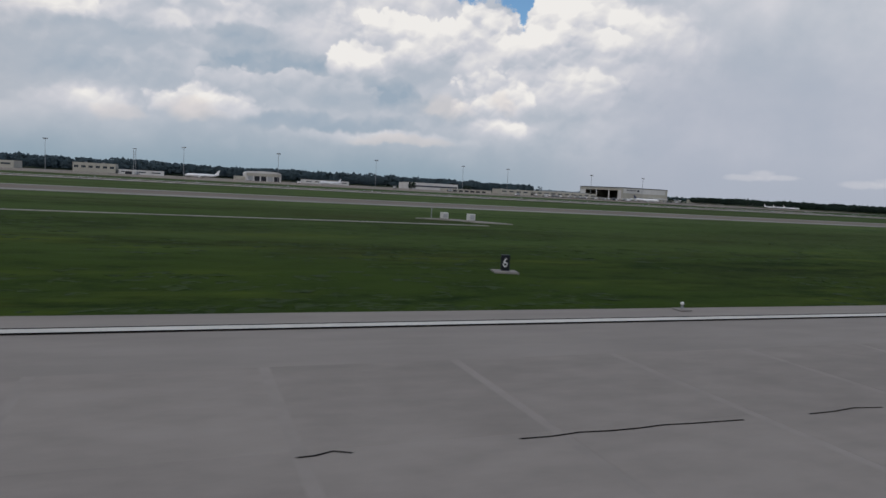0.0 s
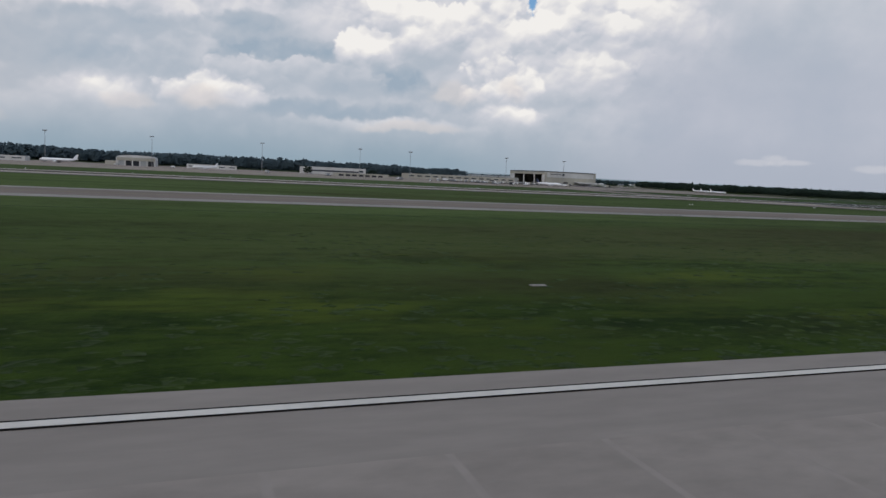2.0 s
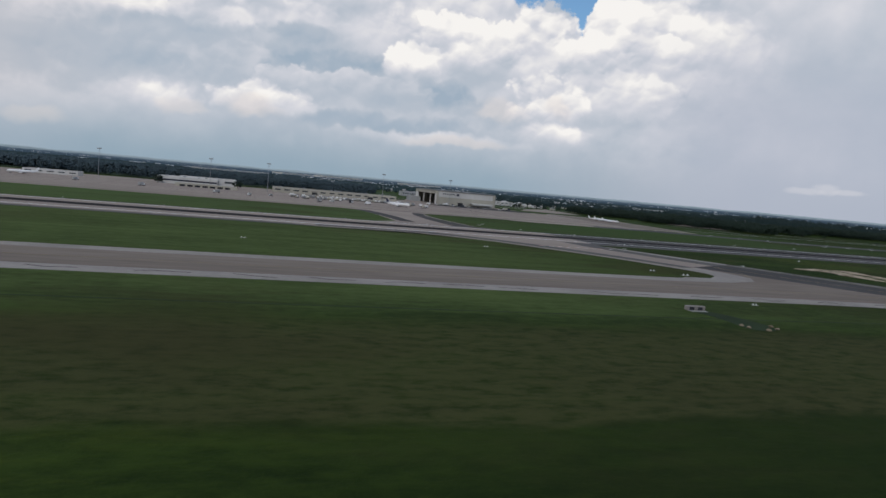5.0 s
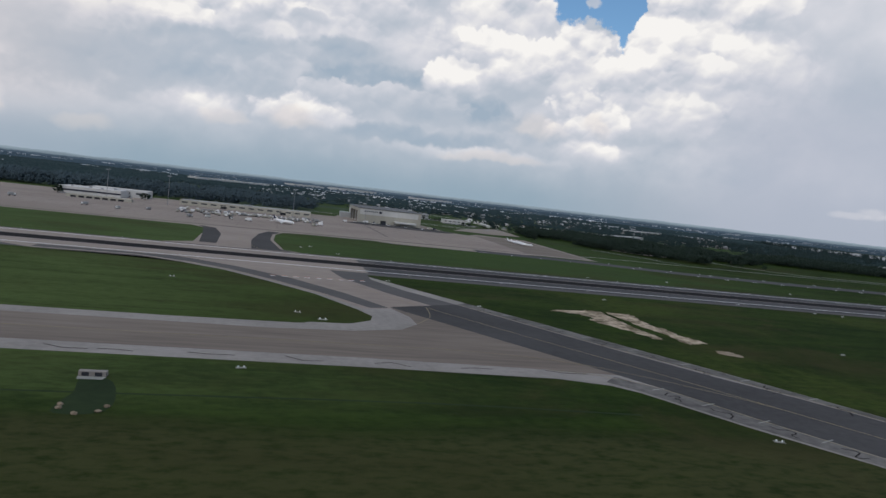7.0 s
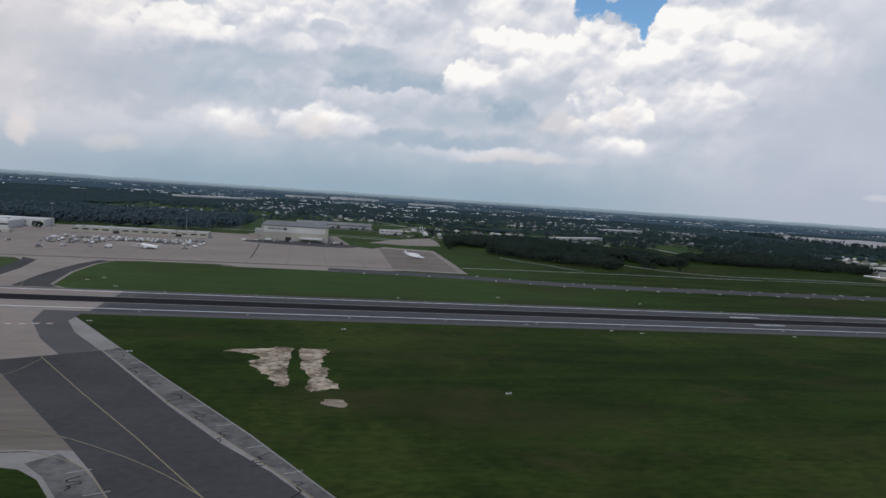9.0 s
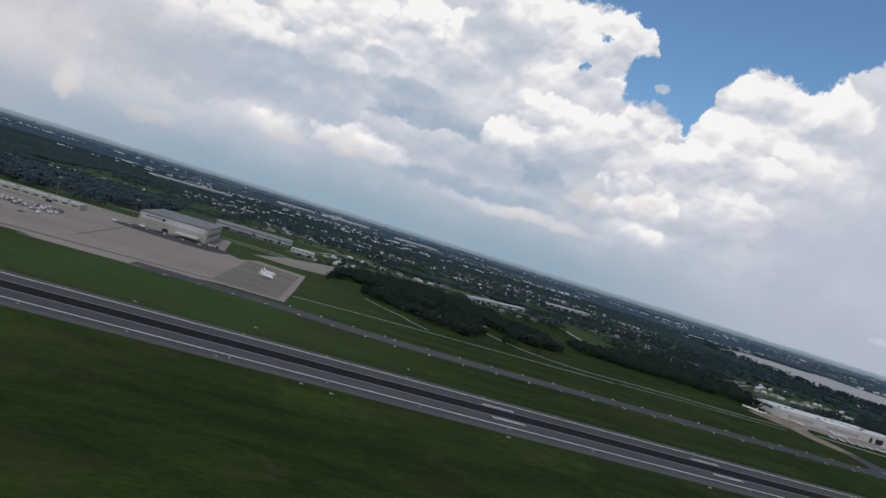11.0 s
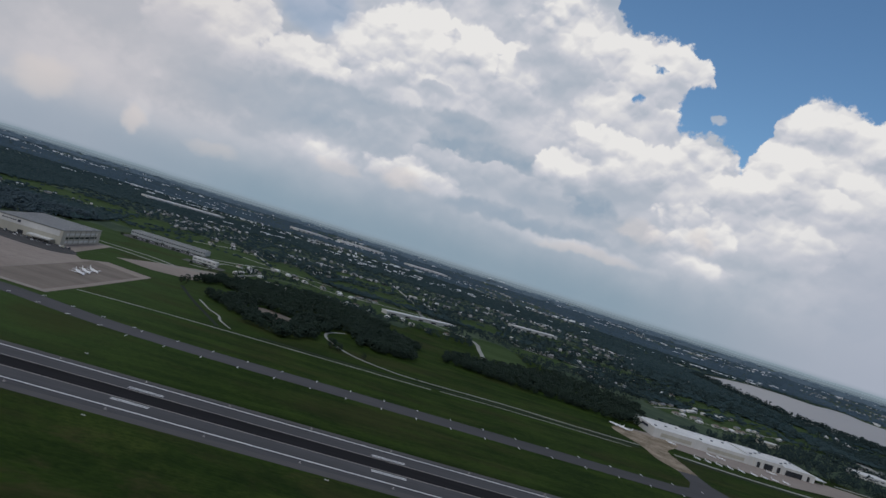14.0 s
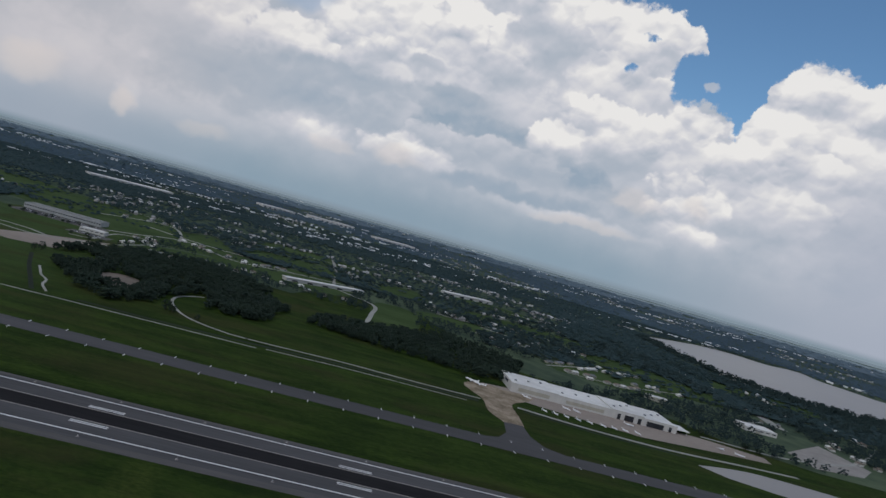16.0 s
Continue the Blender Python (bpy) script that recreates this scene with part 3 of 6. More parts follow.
def slab(points, top, thick=0.06):
    """A flat plate with the given outline."""
    bm = bmesh.new()
    up = [bm.verts.new((x, y, top)) for x, y in points]
    lo = [bm.verts.new((x, y, top - thick)) for x, y in points]
    f = bm.faces.new(up)
    bm.faces.new(list(reversed(lo)))
    n = len(points)
    for i in range(n):
        bm.faces.new((lo[i], lo[(i + 1) % n], up[(i + 1) % n], up[i]))
    bmesh.ops.recalc_face_normals(bm, faces=bm.faces)
    bmesh.ops.triangulate(bm, faces=[q for q in bm.faces if len(q.verts) > 4])
    return bm


def ribbon(points, width, top, thick=0.03):
    """A strip of even width along a line."""
    p = [Vector((x, y, 0)) for x, y in points]
    left, right = [], []
    for i, q in enumerate(p):
        d = (p[min(i + 1, len(p) - 1)] - p[max(i - 1, 0)]).normalized()
        s = Vector((-d.y, d.x, 0)) * width / 2
        left.append((q + s).to_2d())
        right.append((q - s).to_2d())
    bm = bmesh.new()
    rows = [[bm.verts.new((*a, top)), bm.verts.new((*b, top)), bm.verts.new((*b, top - thick)), bm.verts.new((*a, top - thick))] for a, b in zip(left, right)]
    for a, b in zip(rows, rows[1:]):
        for i in range(3):
            bm.faces.new((a[i], a[i + 1], b[i + 1], b[i]))
        bm.faces.new((a[3], a[0], b[0], b[3]))
    bm.faces.new(rows[0])
    bm.faces.new(list(reversed(rows[-1])))
    bmesh.ops.recalc_face_normals(bm, faces=bm.faces)
    return bm


def curve_line(points, n=8):
    """A smooth line through the points, however unevenly they are spaced."""
    p = [Vector(q) for q in points]
    dirs = [(p[min(i + 1, len(p) - 1)] - p[max(i - 1, 0)]).normalized() for i in range(len(p))]
    res = []
    for i in range(len(p) - 1):
        a, b = p[i], p[i + 1]
        h = (b - a).length
        for k in range(n):
            t = k / n
            q = (2 * t ** 3 - 3 * t * t + 1) * a + (t ** 3 - 2 * t * t + t) * h * dirs[i] + (3 * t * t - 2 * t ** 3) * b + (t ** 3 - t * t) * h * dirs[i + 1]
            res.append((q.x, q.y))
    return res + [tuple(p[-1])]


def ground_piece(name, bm, material, label, category="pavement"):
    return tagged(link(name, bm, material), label, category, kind="structure")


# ---- ground ----
bm = bmesh.new()
xs = [-5200, -1500, -400, 0, 200, 400, 700, 1200, 2500, 5600]
ys = [-900, -200, 0, 60, 130, 260, 400, 800, 1800, 5200]
grid = [[bm.verts.new((x, y, 0)) for x in xs] for y in ys]
for r0, r1 in zip(grid, grid[1:]):
    for i in range(len(xs) - 1):
        bm.faces.new((r0[i], r0[i + 1], r1[i + 1], r1[i]))
ground_piece("ground", bm, M_GRASS, "flat mown green airfield grass reaching the horizon", "grass")

ground_piece("woodland_floor", slab([(-5000, 455), (-420, 440), (240, 444), (262, 470), (300, 640), (380, 640), (385, 480), (500, 470), (520, 540), (600, 520), (640, 400), (740, 372), (760, 345), (800, 330), (1000, 320), (5400, 200), (5400, 5100), (-5000, 5100)], 0.012, 0.01), M_FLOOR, "dark wooded ground between distant trees", "woodland")
# ---- departure runway ----
RW_EDGE = 13.0
ground_piece("runway_1", slab([(-900, -RW_EDGE), (1500, -RW_EDGE), (1500, RW_EDGE), (-900, RW_EDGE)], 0.02), M_RUNWAY, "long grey weathered concrete runway beside the grass", "runway")
ground_piece("runway_edge_line", slab([(-900, 11.6), (1500, 11.6), (1500, 11.86), (-900, 11.86)], 0.048, 0.02), M_EDGEP, "white painted line along the runway edge", "marking")
ground_piece("line_border", slab([(-900, 11.562), (1500, 11.562), (1500, 11.6), (-900, 11.6)], 0.047, 0.02), M_TAR, "thin black border inside the white runway line", "marking")
ground_piece("line_border", slab([(-900, 11.86), (1500, 11.86), (1500, 11.93), (-900, 11.93)], 0.047, 0.02), M_TAR, "thin black border outside the white runway line", "marking")

# ---- parallel taxiway, its exits and the crossing pavements ----
ground_piece("taxiway_1", slab([(-900, 74.1), (236, 74.1), (258, 73.4), (264, 71.5), (266.5, 69), (272.5, 58.5), (279, 49), (288, 34), (299, 13.5), (326, 13.5), (302, 54.5), (295, 63.5), (285.5, 81.5),
    (271, 106.5), (258, 129), (245, 152), (240, 154.6), (176, 154.6), (196, 156), (206, 151), (215, 144.2), (223.5, 134), (232, 122.5), (238.2, 110), (240, 104.8), (239.2, 101.2), (236, 98), (228, 96), (211, 95.2), (-900, 95)], 0.02), M_SHOULDER,
    "pale concrete taxiway shoulders around grass islands", "taxiway")
ground_piece("taxiway_2", slab([(-900, 78.3), (236, 78.2), (258, 77.4), (268, 76.4), (276, 80), (262, 103), (253, 118.5), (244, 113.8), (246.2, 106.5), (246.3, 100.5), (243, 95.8), (236, 93), (225, 91.6), (-900, 91.4)], 0.034, 0.02), M_TAXI,
    "worn brown-grey asphalt taxiway lane", "taxiway")
ground_piece("taxiway_3", slab([(244.2, 114.2), (258, 122.2), (274.2, 92.4), (282.5, 78.4), (288.5, 70), (296, 57), (321, 13.6), (303, 13.6), (284, 47), (276.5, 60), (271, 70.5), (266, 79), (256, 95)], 0.040, 0.02), M_ASPH,
    "dark grey asphalt exit taxiway between the runways", "taxiway")
ground_piece("taxiway_4", slab([(176, 154.6), (196, 156.2), (206.5, 151.2), (215.5, 144.6), (224, 134.4), (233.2, 122), (239.5, 110.6), (243.6, 112.6), (257, 121), (249, 135), (243, 147), (244, 161), (165, 161)], 0.036, 0.02), M_APRON,
    "warm grey concrete pavement crossing to the far runway", "taxiway")
ground_piece("taxiway_shoulder", slab([(176, 156), (196, 157.5), (207, 152.5), (216, 145.8), (224.8, 135.5), (234, 123), (240.5, 112), (243.8, 113.4), (238, 125), (228, 140), (217, 151), (204, 160), (176, 160.4)], 0.043, 0.02), M_RWSH, "grey asphalt shoulder beside the grass island", "taxiway")
ground_piece("taxiway_shoulder", slab([(258, 122), (249.8, 136), (245.2, 147), (245.5, 158), (237, 158), (239, 146), (246, 130), (252.5, 119)], 0.043, 0.02), M_RWSH, "grey asphalt shoulder at the runway crossing", "taxiway")
# the pale nose at the tip of the grass island
ground_piece("pavement_nose", slab(curve_line([(238.4, 110.6), (240.2, 105), (239.4, 101), (236, 97.8), (229, 95.8), (236, 93.6), (243, 96.4), (246, 101), (245.6, 106.6), (243.2, 112.2)], 4), 0.044, 0.02), M_SHOULDER, "pale concrete tip around the grass island", "pavement")

ground_piece("exit_shoulder", slab([(258.3, 122.3), (274.7, 92.5), (289, 70), (321.5, 13.6), (325.7, 13.6), (301.8, 54.4), (294.8, 63.4), (285.3, 81.3), (270.8, 106.3), (260.4, 124.6)], 0.043, 0.02), M_CRAZED, "crazed dark concrete shoulder of the exit taxiway", "taxiway")
ground_piece("exit_shoulder", slab([(264, 73), (266.8, 69.6), (272.8, 59), (279.3, 49.3), (299.3, 13.6), (302.8, 13.6), (276.2, 60), (270.8, 70.5), (266.4, 75.6)], 0.043, 0.02), M_CRAZED, "crazed dark concrete shoulder of the exit taxiway", "taxiway")
# yellow guide lines of the exit
ground_piece("guide_line", ribbon([(251, 116.3), (262, 98), (273, 80.3), (282.5, 64.2), (296, 41), (312, 13.8)], 0.14, 0.052, 0.01), M_YELLOWP, "faded yellow taxi guide line on dark asphalt", "marking")
ground_piece("guide_line", ribbon(curve_line([(-200, 84.6), (200, 84.6), (236, 85), (252, 84.6), (263, 81.8), (272, 75.5), (278, 69.8), (282.4, 64.4)], 5), 0.10, 0.054, 0.01), M_YELLOWP, "faded yellow guide line curving to the exit", "marking")
ground_piece("guide_line", ribbon(curve_line([(246.5, 101), (249.6, 107), (250.6, 112), (251, 116.3)], 5), 0.10, 0.053, 0.01), M_YELLOWP, "curved yellow lead-in line", "marking")
ground_piece("guide_line", ribbon([(251, 116.3), (240, 137), (231, 152), (214, 215), (214.5, 256)], 0.1, 0.053, 0.01), M_YELLOWP, "faded yellow line crossing the far runway", "marking")
ground_piece("exit_edge_line", ribbon([(258.3, 122.4), (274.6, 92.6), (289, 70.2), (321.4, 13.8)], 0.1, 0.055, 0.01), M_YELLOWP, "thin yellow exit edge line", "marking")
ground_piece("exit_edge_line", ribbon(curve_line([(258, 77.3), (264, 76), (270, 71.5), (276.2, 60), (302.6, 13.8)], 4), 0.1, 0.055, 0.01), M_YELLOWP, "thin yellow exit edge line", "marking")
for i in range(9):
    # red hold marks near the far runway, set in two dashed rows
    for r in range(2):
        x, y = 224.0 + i * 2.3, 140.8 + i * 0.3 + r * 1.0
        ground_piece("hold_mark", slab([(x, y), (x + 1.1, y + 0.14), (x + 1.1, y + 0.54), (x, y + 0.4)], 0.056, 0.01), M_REDP if r else M_WHITEP, "short painted hold mark before the runway", "marking")
# sealed cracks and pale bars on the exit shoulders
rng = random.Random(5)
for i in range(9):
    f = i / 8.5
    x, y = 259.5 + 36 * f, 121 - 63 * f
    ground_piece("shoulder_bar", ribbon([(x + 0.6, y + 0.4), (x + 2.6, y + 1.2)], 0.2, 0.05, 0.01), M_ROAD, "pale painted bar across the taxiway shoulder", "marking")
    if i < 8:
        pts = [(x + 1.2 + rng.uniform(0, 2.2), y - 1.5 - k * 0.75 + rng.uniform(-0.4, 0.4)) for k in range(6)]
        ground_piece("crack_seal", ribbon(curve_line(pts, 4), 0.15, 0.046, 0.01), M_TAR, "dark sealed cracks on a taxiway shoulder", "marking")
for i in range(5):
    f = i / 4.5
    x, y = 268.2 + 14 * f, 70.5 - 24 * f
    ground_piece("shoulder_bar", ribbon([(x + 0.4, y - 0.1), (x + 2.6, y + 0.9)], 0.2, 0.05, 0.01), M_ROAD, "pale painted bar across the taxiway shoulder", "marking")
    pts = [(x + 0.8 + rng.uniform(0, 1.8), y - 1.2 - k * 0.6 + rng.uniform(-0.3, 0.3)) for k in range(6)]
    ground_piece("crack_seal", ribbon(curve_line(pts, 4), 0.16, 0.046, 0.01), M_TAR, "dark sealed cracks on a taxiway shoulder", "marking")
for i in range(16):
    x = 120 + i * 9 + rng.uniform(-3, 3)
    ground_piece("crack_seal", ribbon([(x, 76.4 + rng.uniform(-0.8, 0.8)), (x + 2, 76.2 + rng.uniform(-0.8, 0.8)), (x + rng.uniform(3, 6), 76 + rng.uniform(-0.8, 0.8))], 0.14, 0.046, 0.01), M_TAR, "thin dark sealed crack along the taxiway", "marking")

# ---- far runway ----
YC = 173.74
ground_piece("runway_2", slab([(-900, YC - 19.0), (1600, YC - 19.0), (1600, YC + 15.6), (-900, YC + 15.6)], 0.026), M_RWSH, "grey asphalt shoulders of the far runway", "runway")
ground_piece("runway_lane", slab([(-900, YC - 15.5), (246, YC - 15.5), (246, YC + 14), (-900, YC + 14)], 0.042, 0.02), M_APRON, "older concrete section of the far runway", "runway")
ground_piece("runway_lane", slab([(246, YC - 15.8), (1600, YC - 15.8), (1600, YC + 14.2), (252, YC + 14.2)], 0.042, 0.02), M_RWASPH, "grey grooved asphalt of the far runway", "runway")
ground_piece("runway_centre_strip", slab([(-900, YC - 3.7), (1600, YC - 3.7), (1600, YC + 3.7), (-900, YC + 3.7)], 0.056, 0.02), M_RUBBER, "black rubber-stained centre strip of the runway", "runway")
for off, w in ((-11.94, 0.5), (11.94, 0.5), (-4.1, 0.42), (4.1, 0.42)):
    ground_piece("runway_line", slab([(-900, YC + off - w / 2), (1600, YC + off - w / 2), (1600, YC + off + w / 2), (-900, YC + off + w / 2)], 0.066, 0.02), M_WHITEP if w > 0.45 else M_SHOULDER, "white painted line along the far runway" if w > 0.45 else "pale seam beside the black centre strip", "marking")
for x in (415, 480.5, 547.5, 614, 680):
    for off in (-6.6, -5.7, 5.2, 6.1):
        ground_piece("touchdown_bar", slab([(x, YC + off), (x + 9.2, YC + off), (x + 9.2, YC + off + 0.42), (x, YC + off + 0.42)], 0.067, 0.01), M_WHITEP, "white touchdown bar painted on the far runway", "marking")

# ---- apron, throat and north taxiway ----
ground_piece("apron", slab([(-500, 251), (57, 251), (126, 251), (171, 252.5), (196, 252.5), (200.5, 246), (202.5, 225), (203, 196), (196, 189.2), (232, 189.2), (227, 194), (224, 221), (224.5, 243), (227, 254.5), (236, 257.2), (262, 258), (270, 252.5), (304, 252.5),
    (330, 264), (354.5, 261.5), (357, 300), (360, 366), (334, 375), (326, 360), (316, 372), (311, 441), (262, 441), (258, 420), (-500, 420)], 0.03), M_APRON, "broad warm-grey concrete aircraft parking apron", "apron")
ground_piece("apron_strip", slab(curve_line([(259.8, 371), (262, 366.5), (284, 358.5), (310, 356), (318.5, 364), (318.7, 372.4), (311, 381), (304, 384.6), (268, 385)], 3), 0.042, 0.02), M_ASPH, "dark stained verge in front of the hangar", "pavement")
ground_piece("apron_lane", slab([(-300, 253), (171, 255), (262, 263), (330, 268), (330, 271), (262, 266.5), (171, 259), (-300, 257)], 0.046, 0.02), M_TAXI, "darker wheel-worn lane along the apron", "pavement")
ground_piece("apron_pad", slab([(326, 268), (352, 265.5), (357, 356), (330, 366)], 0.044, 0.02), M_TAXI, "brown-stained parking pad with a white edge", "pavement")
ground_piece("pad_edge_line", ribbon([(332, 266), (355.2, 263)], 0.9, 0.056, 0.02), M_SHOULDER, "pale kerb line at the parking pad", "kerb")
ground_piece("throat_shoulder", slab([(204.5, 196), (209, 196), (208, 225), (204.5, 248), (198, 254), (200.5, 246), (202.5, 225)], 0.044, 0.02), M_ASPH, "dark asphalt shoulder of the apron entry", "pavement")
ground_piece("throat_shoulder", slab([(218.5, 190), (229.5, 190), (226, 195), (223, 221), (223.5, 243), (226.5, 253), (222, 254.5), (219, 240), (217.5, 215)], 0.044, 0.02), M_ASPH, "dark asphalt shoulder of the apron entry", "pavement")
ground_piece("tarmac_patch", slab([(328, 402), (350, 394.5), (371, 402), (376, 440), (377, 474), (358, 452), (344, 433)], 0.03), M_APRON, "disused pinkish tarmac patch behind the hangar", "pavement")
for x0, y0, x1, y1 in ((237.7, 257.3, 261.6, 258.2), (262, 254.6, 269, 252.4), (284, 253, 304, 252.4)):
    ground_piece("grass_kerb", ribbon([(x0, y0), (x1, y1)], 0.9, 0.05, 0.02), M_SHOULDER, "pale concrete strip between grass and apron", "kerb")
ground_piece("apron_joint", ribbon([(270.3, 287.4), (269.6, 330), (269, 358)], 0.5, 0.05, 0.01), M_ASPH, "dark tar joint across the apron", "marking")
for k in range(14):
    yj = 276 + k * 9.5
    ground_piece("apron_joint", ribbon([(-300, yj), (322, yj)], 0.16, 0.047, 0.01), M_TAXI, "thin dark slab joint on the apron", "marking")
for k in range(26):
    xj = -60 + k * 15
    ground_piece("apron_joint", ribbon([(xj, 268), (xj, 416)] if xj < 255 else [(xj, 268), (xj, 350)], 0.16, 0.0475, 0.01), M_TAXI, "thin dark slab joint on the apron", "marking")
NT = [(300, 256), (326, 254), (348, 251), (366, 246), (385, 241.5), (410, 239.2), (440, 238.6), (700, 238.2), (1300, 238)]
ground_piece("taxiway_5", ribbon(curve_line(NT, 4), 11.6, 0.034), M_RWASPH, "narrow grey asphalt taxiway lined with edge lights", "taxiway")
ground_piece("taxiway_link", slab([(598, 243), (606, 246.5), (611, 256), (613, 271), (621.5, 272), (621.5, 258), (625, 248), (634, 243)], 0.036), M_RWASPH, "short asphalt stub joining the taxiway", "taxiway")
ground_piece("dirt_yard", slab(curve_line([(613, 271), (608.5, 284), (609, 303), (603, 322), (606, 332), (618, 337), (628, 333), (640, 333), (636, 322), (624, 306), (623, 286), (622, 271)], 3), 0.03), M_DIRT, "rutted tan dirt track to the white hangar", "track")
ground_piece("hangar_apron", slab([(606, 329), (640, 317), (690, 308), (742, 318), (768, 322), (770, 332), (742, 340), (720, 342), (640, 344), (615, 338)], 0.024), M_APRON, "grey concrete ramp beside the white hangar", "apron")
ground_piece("hangar_road", ribbon(curve_line([(626, 303), (660, 297), (700, 296), (740, 302), (772, 306)], 4), 2.6, 0.032), M_ROAD, "narrow pale service road by the ramp", "road")

# ---- perimeter road, ditches and tracks ----
ground_piece("perimeter_road", ribbon(curve_line([(357, 283), (380, 285.5), (408, 287), (448, 288), (475, 288.5), (506, 289)], 4), 1.1, 0.03), M_ROAD, "pale narrow perimeter road along the fence", "road")
ground_piece("perimeter_road", ribbon(curve_line([(464, 372), (457, 362), (454.5, 350), (458, 334), (470, 314), (489, 303), (506, 301.5), (541, 303.5), (575, 302), (608, 302)], 5), 1.5, 0.03), M_ROAD, "pale curved service road through the grass", "road")
ground_piece("footpath", ribbon(curve_line([(391, 344), (396, 334), (400.5, 325), (407, 316), (410, 306), (417, 294)], 4), 1.1, 0.03), M_ROAD, "thin pale path across the grass", "path")
ground_piece("ditch", ribbon(curve_line([(430, 293), (470, 292.5), (506, 295), (545, 298.5), (606, 297)], 4), 2.6, 0.012, 0.01), M_DITCH, "dark drainage ditch beside the road", "ditch")
ground_piece("perimeter_road", ribbon(curve_line([(510, 291), (545, 293.5), (600, 292.5)], 4), 0.8, 0.03), M_ROAD, "thin pale track beside the ditch", "road")
ground_piece("ditch", ribbon(curve_line([(374, 372), (388, 340), (402, 312), (412, 292)], 4), 2.0, 0.012, 0.01), M_DITCH, "dark overgrown drainage ditch", "ditch")
ground_piece("ditch", ribbon([(628, 298), (660, 292), (705, 290.5)], 2.2, 0.012, 0.01), M_DITCH, "dark drainage ditch behind the pond", "ditch")
ground_piece("swale", ribbon(curve_line([(-300, 60), (100, 60.5), (204, 61), (240, 62), (262, 61)], 3), 0.35, 0.012, 0.01), M_LOWGRASS, "shallow dark swale in the grass", "ditch")
ground_piece("concrete_path", slab([(-400, 41.9), (19, 42.1), (19, 42.7), (-400, 42.5)], 0.03), M_SHOULDER, "thin pale concrete strip through the grass", "path")
ground_piece("pond", slab(curve_line([(706, 281.5), (722, 288), (739, 292), (760, 291), (790, 286), (820, 276), (800, 262), (762, 260), (742, 264), (716, 272)], 4), 0.02), M_WATER, "calm grey pond beside the ramp", "water")
ground_piece("lake", slab(curve_line([(985, 985), (968, 930), (966, 880), (962, 800), (962, 740), (972, 690), (990, 655), (1020, 640), (1060, 645), (1110, 665), (1250, 730), (1500, 850), (1700, 960), (1600, 1010), (1450, 985), (1359, 960), (1333, 1004), (1310, 1048), (1322, 1120), (1240, 1085), (1206, 1120), (1145, 1112), (1067, 1057)], 4), 0.05), M_WATER, "wide pale grey lake beyond the woods", "water")

# ---- trees and far country ----


def rand_in(poly, r):
    xs_, ys_ = [p[0] for p in poly], [p[1] for p in poly]
    while True:
        x, y = r.uniform(min(xs_), max(xs_)), r.uniform(min(ys_), max(ys_))
        inside = False
        for (x1, y1), (x2, y2) in zip(poly, poly[1:] + poly[:1]):
            if (y1 > y) != (y2 > y) and x < (x2 - x1) * (y - y1) / (y2 - y1) + x1:
                inside = not inside
        if inside:
            return x, y


def inside(poly, x, y):
    hit = False
    for (x1, y1), (x2, y2) in zip(poly, poly[1:] + poly[:1]):
        if (y1 > y) != (y2 > y) and x < (x2 - x1) * (y - y1) / (y2 - y1) + x1:
            hit = not hit
    return hit


LAKE = [(988, 990), (966, 930), (962, 880), (956, 800), (956, 740), (966, 686), (986, 650), (1018, 634), (1060, 638), (1112, 658), (1250, 724), (1500, 845), (1710, 960), (1600, 1016), (1450, 992), (1364, 968), (1340, 1006), (1318, 1050), (1330, 1130), (1240, 1094), (1206, 1128), (1145, 1120), (1067, 1064)]
OCT_V = np.array([(1, 0, 0), (-1, 0, 0), (0, 1, 0), (0, -1, 0), (0, 0, 1), (0, 0, -1)], float)
OCT_F = np.array([(0, 2, 4), (2, 1, 4), (1, 3, 4), (3, 0, 4), (2, 0, 5), (1, 2, 5), (3, 1, 5), (0, 3, 5)])


def clumps(centres, sizes, seed):
    """Many small jagged leaf clumps as one mesh."""
    r = np.random.default_rng(seed)
    n = len(centres)
    v = OCT_V[None] * r.uniform(0.55, 1.35, (n, 6, 1))
    a, b = r.uniform(0, 6.28, n), r.uniform(-0.6, 0.6, n)
    ca, sa, cb, sb = np.cos(a), np.sin(a), np.cos(b), np.sin(b)
    x, y, z = v[..., 0], v[..., 1], v[..., 2]
    x, z = x * cb[:, None] - z * sb[:, None], x * sb[:, None] + z * cb[:, None]
    x, y = x * ca[:, None] - y * sa[:, None], x * sa[:, None] + y * ca[:, None]
    v = np.stack([x, y, z], -1) * np.asarray(sizes)[:, None, :] + np.asarray(centres)[:, None, :]
    f = (OCT_F[None] + 6 * np.arange(n)[:, None, None]).reshape(-1, 3)
    me = bpy.data.meshes.new("crown")
    me.from_pydata(v.reshape(-1, 3).tolist(), [], f.tolist())
    me.polygons.foreach_set("use_smooth", [True] * len(f))
    me.update()
    # leaves catch the light from above on every side of a clump
    up = v - np.asarray(centres)[:, None, :]
    up = up / np.maximum(np.linalg.norm(up, axis=-1, keepdims=True), 1e-6) * 0.55 + np.array((0, 0, 0.75))
    up = (up / np.linalg.norm(up, axis=-1, keepdims=True)).reshape(-1, 3)
    me.normals_split_custom_set_from_vertices(up.tolist())
    return me


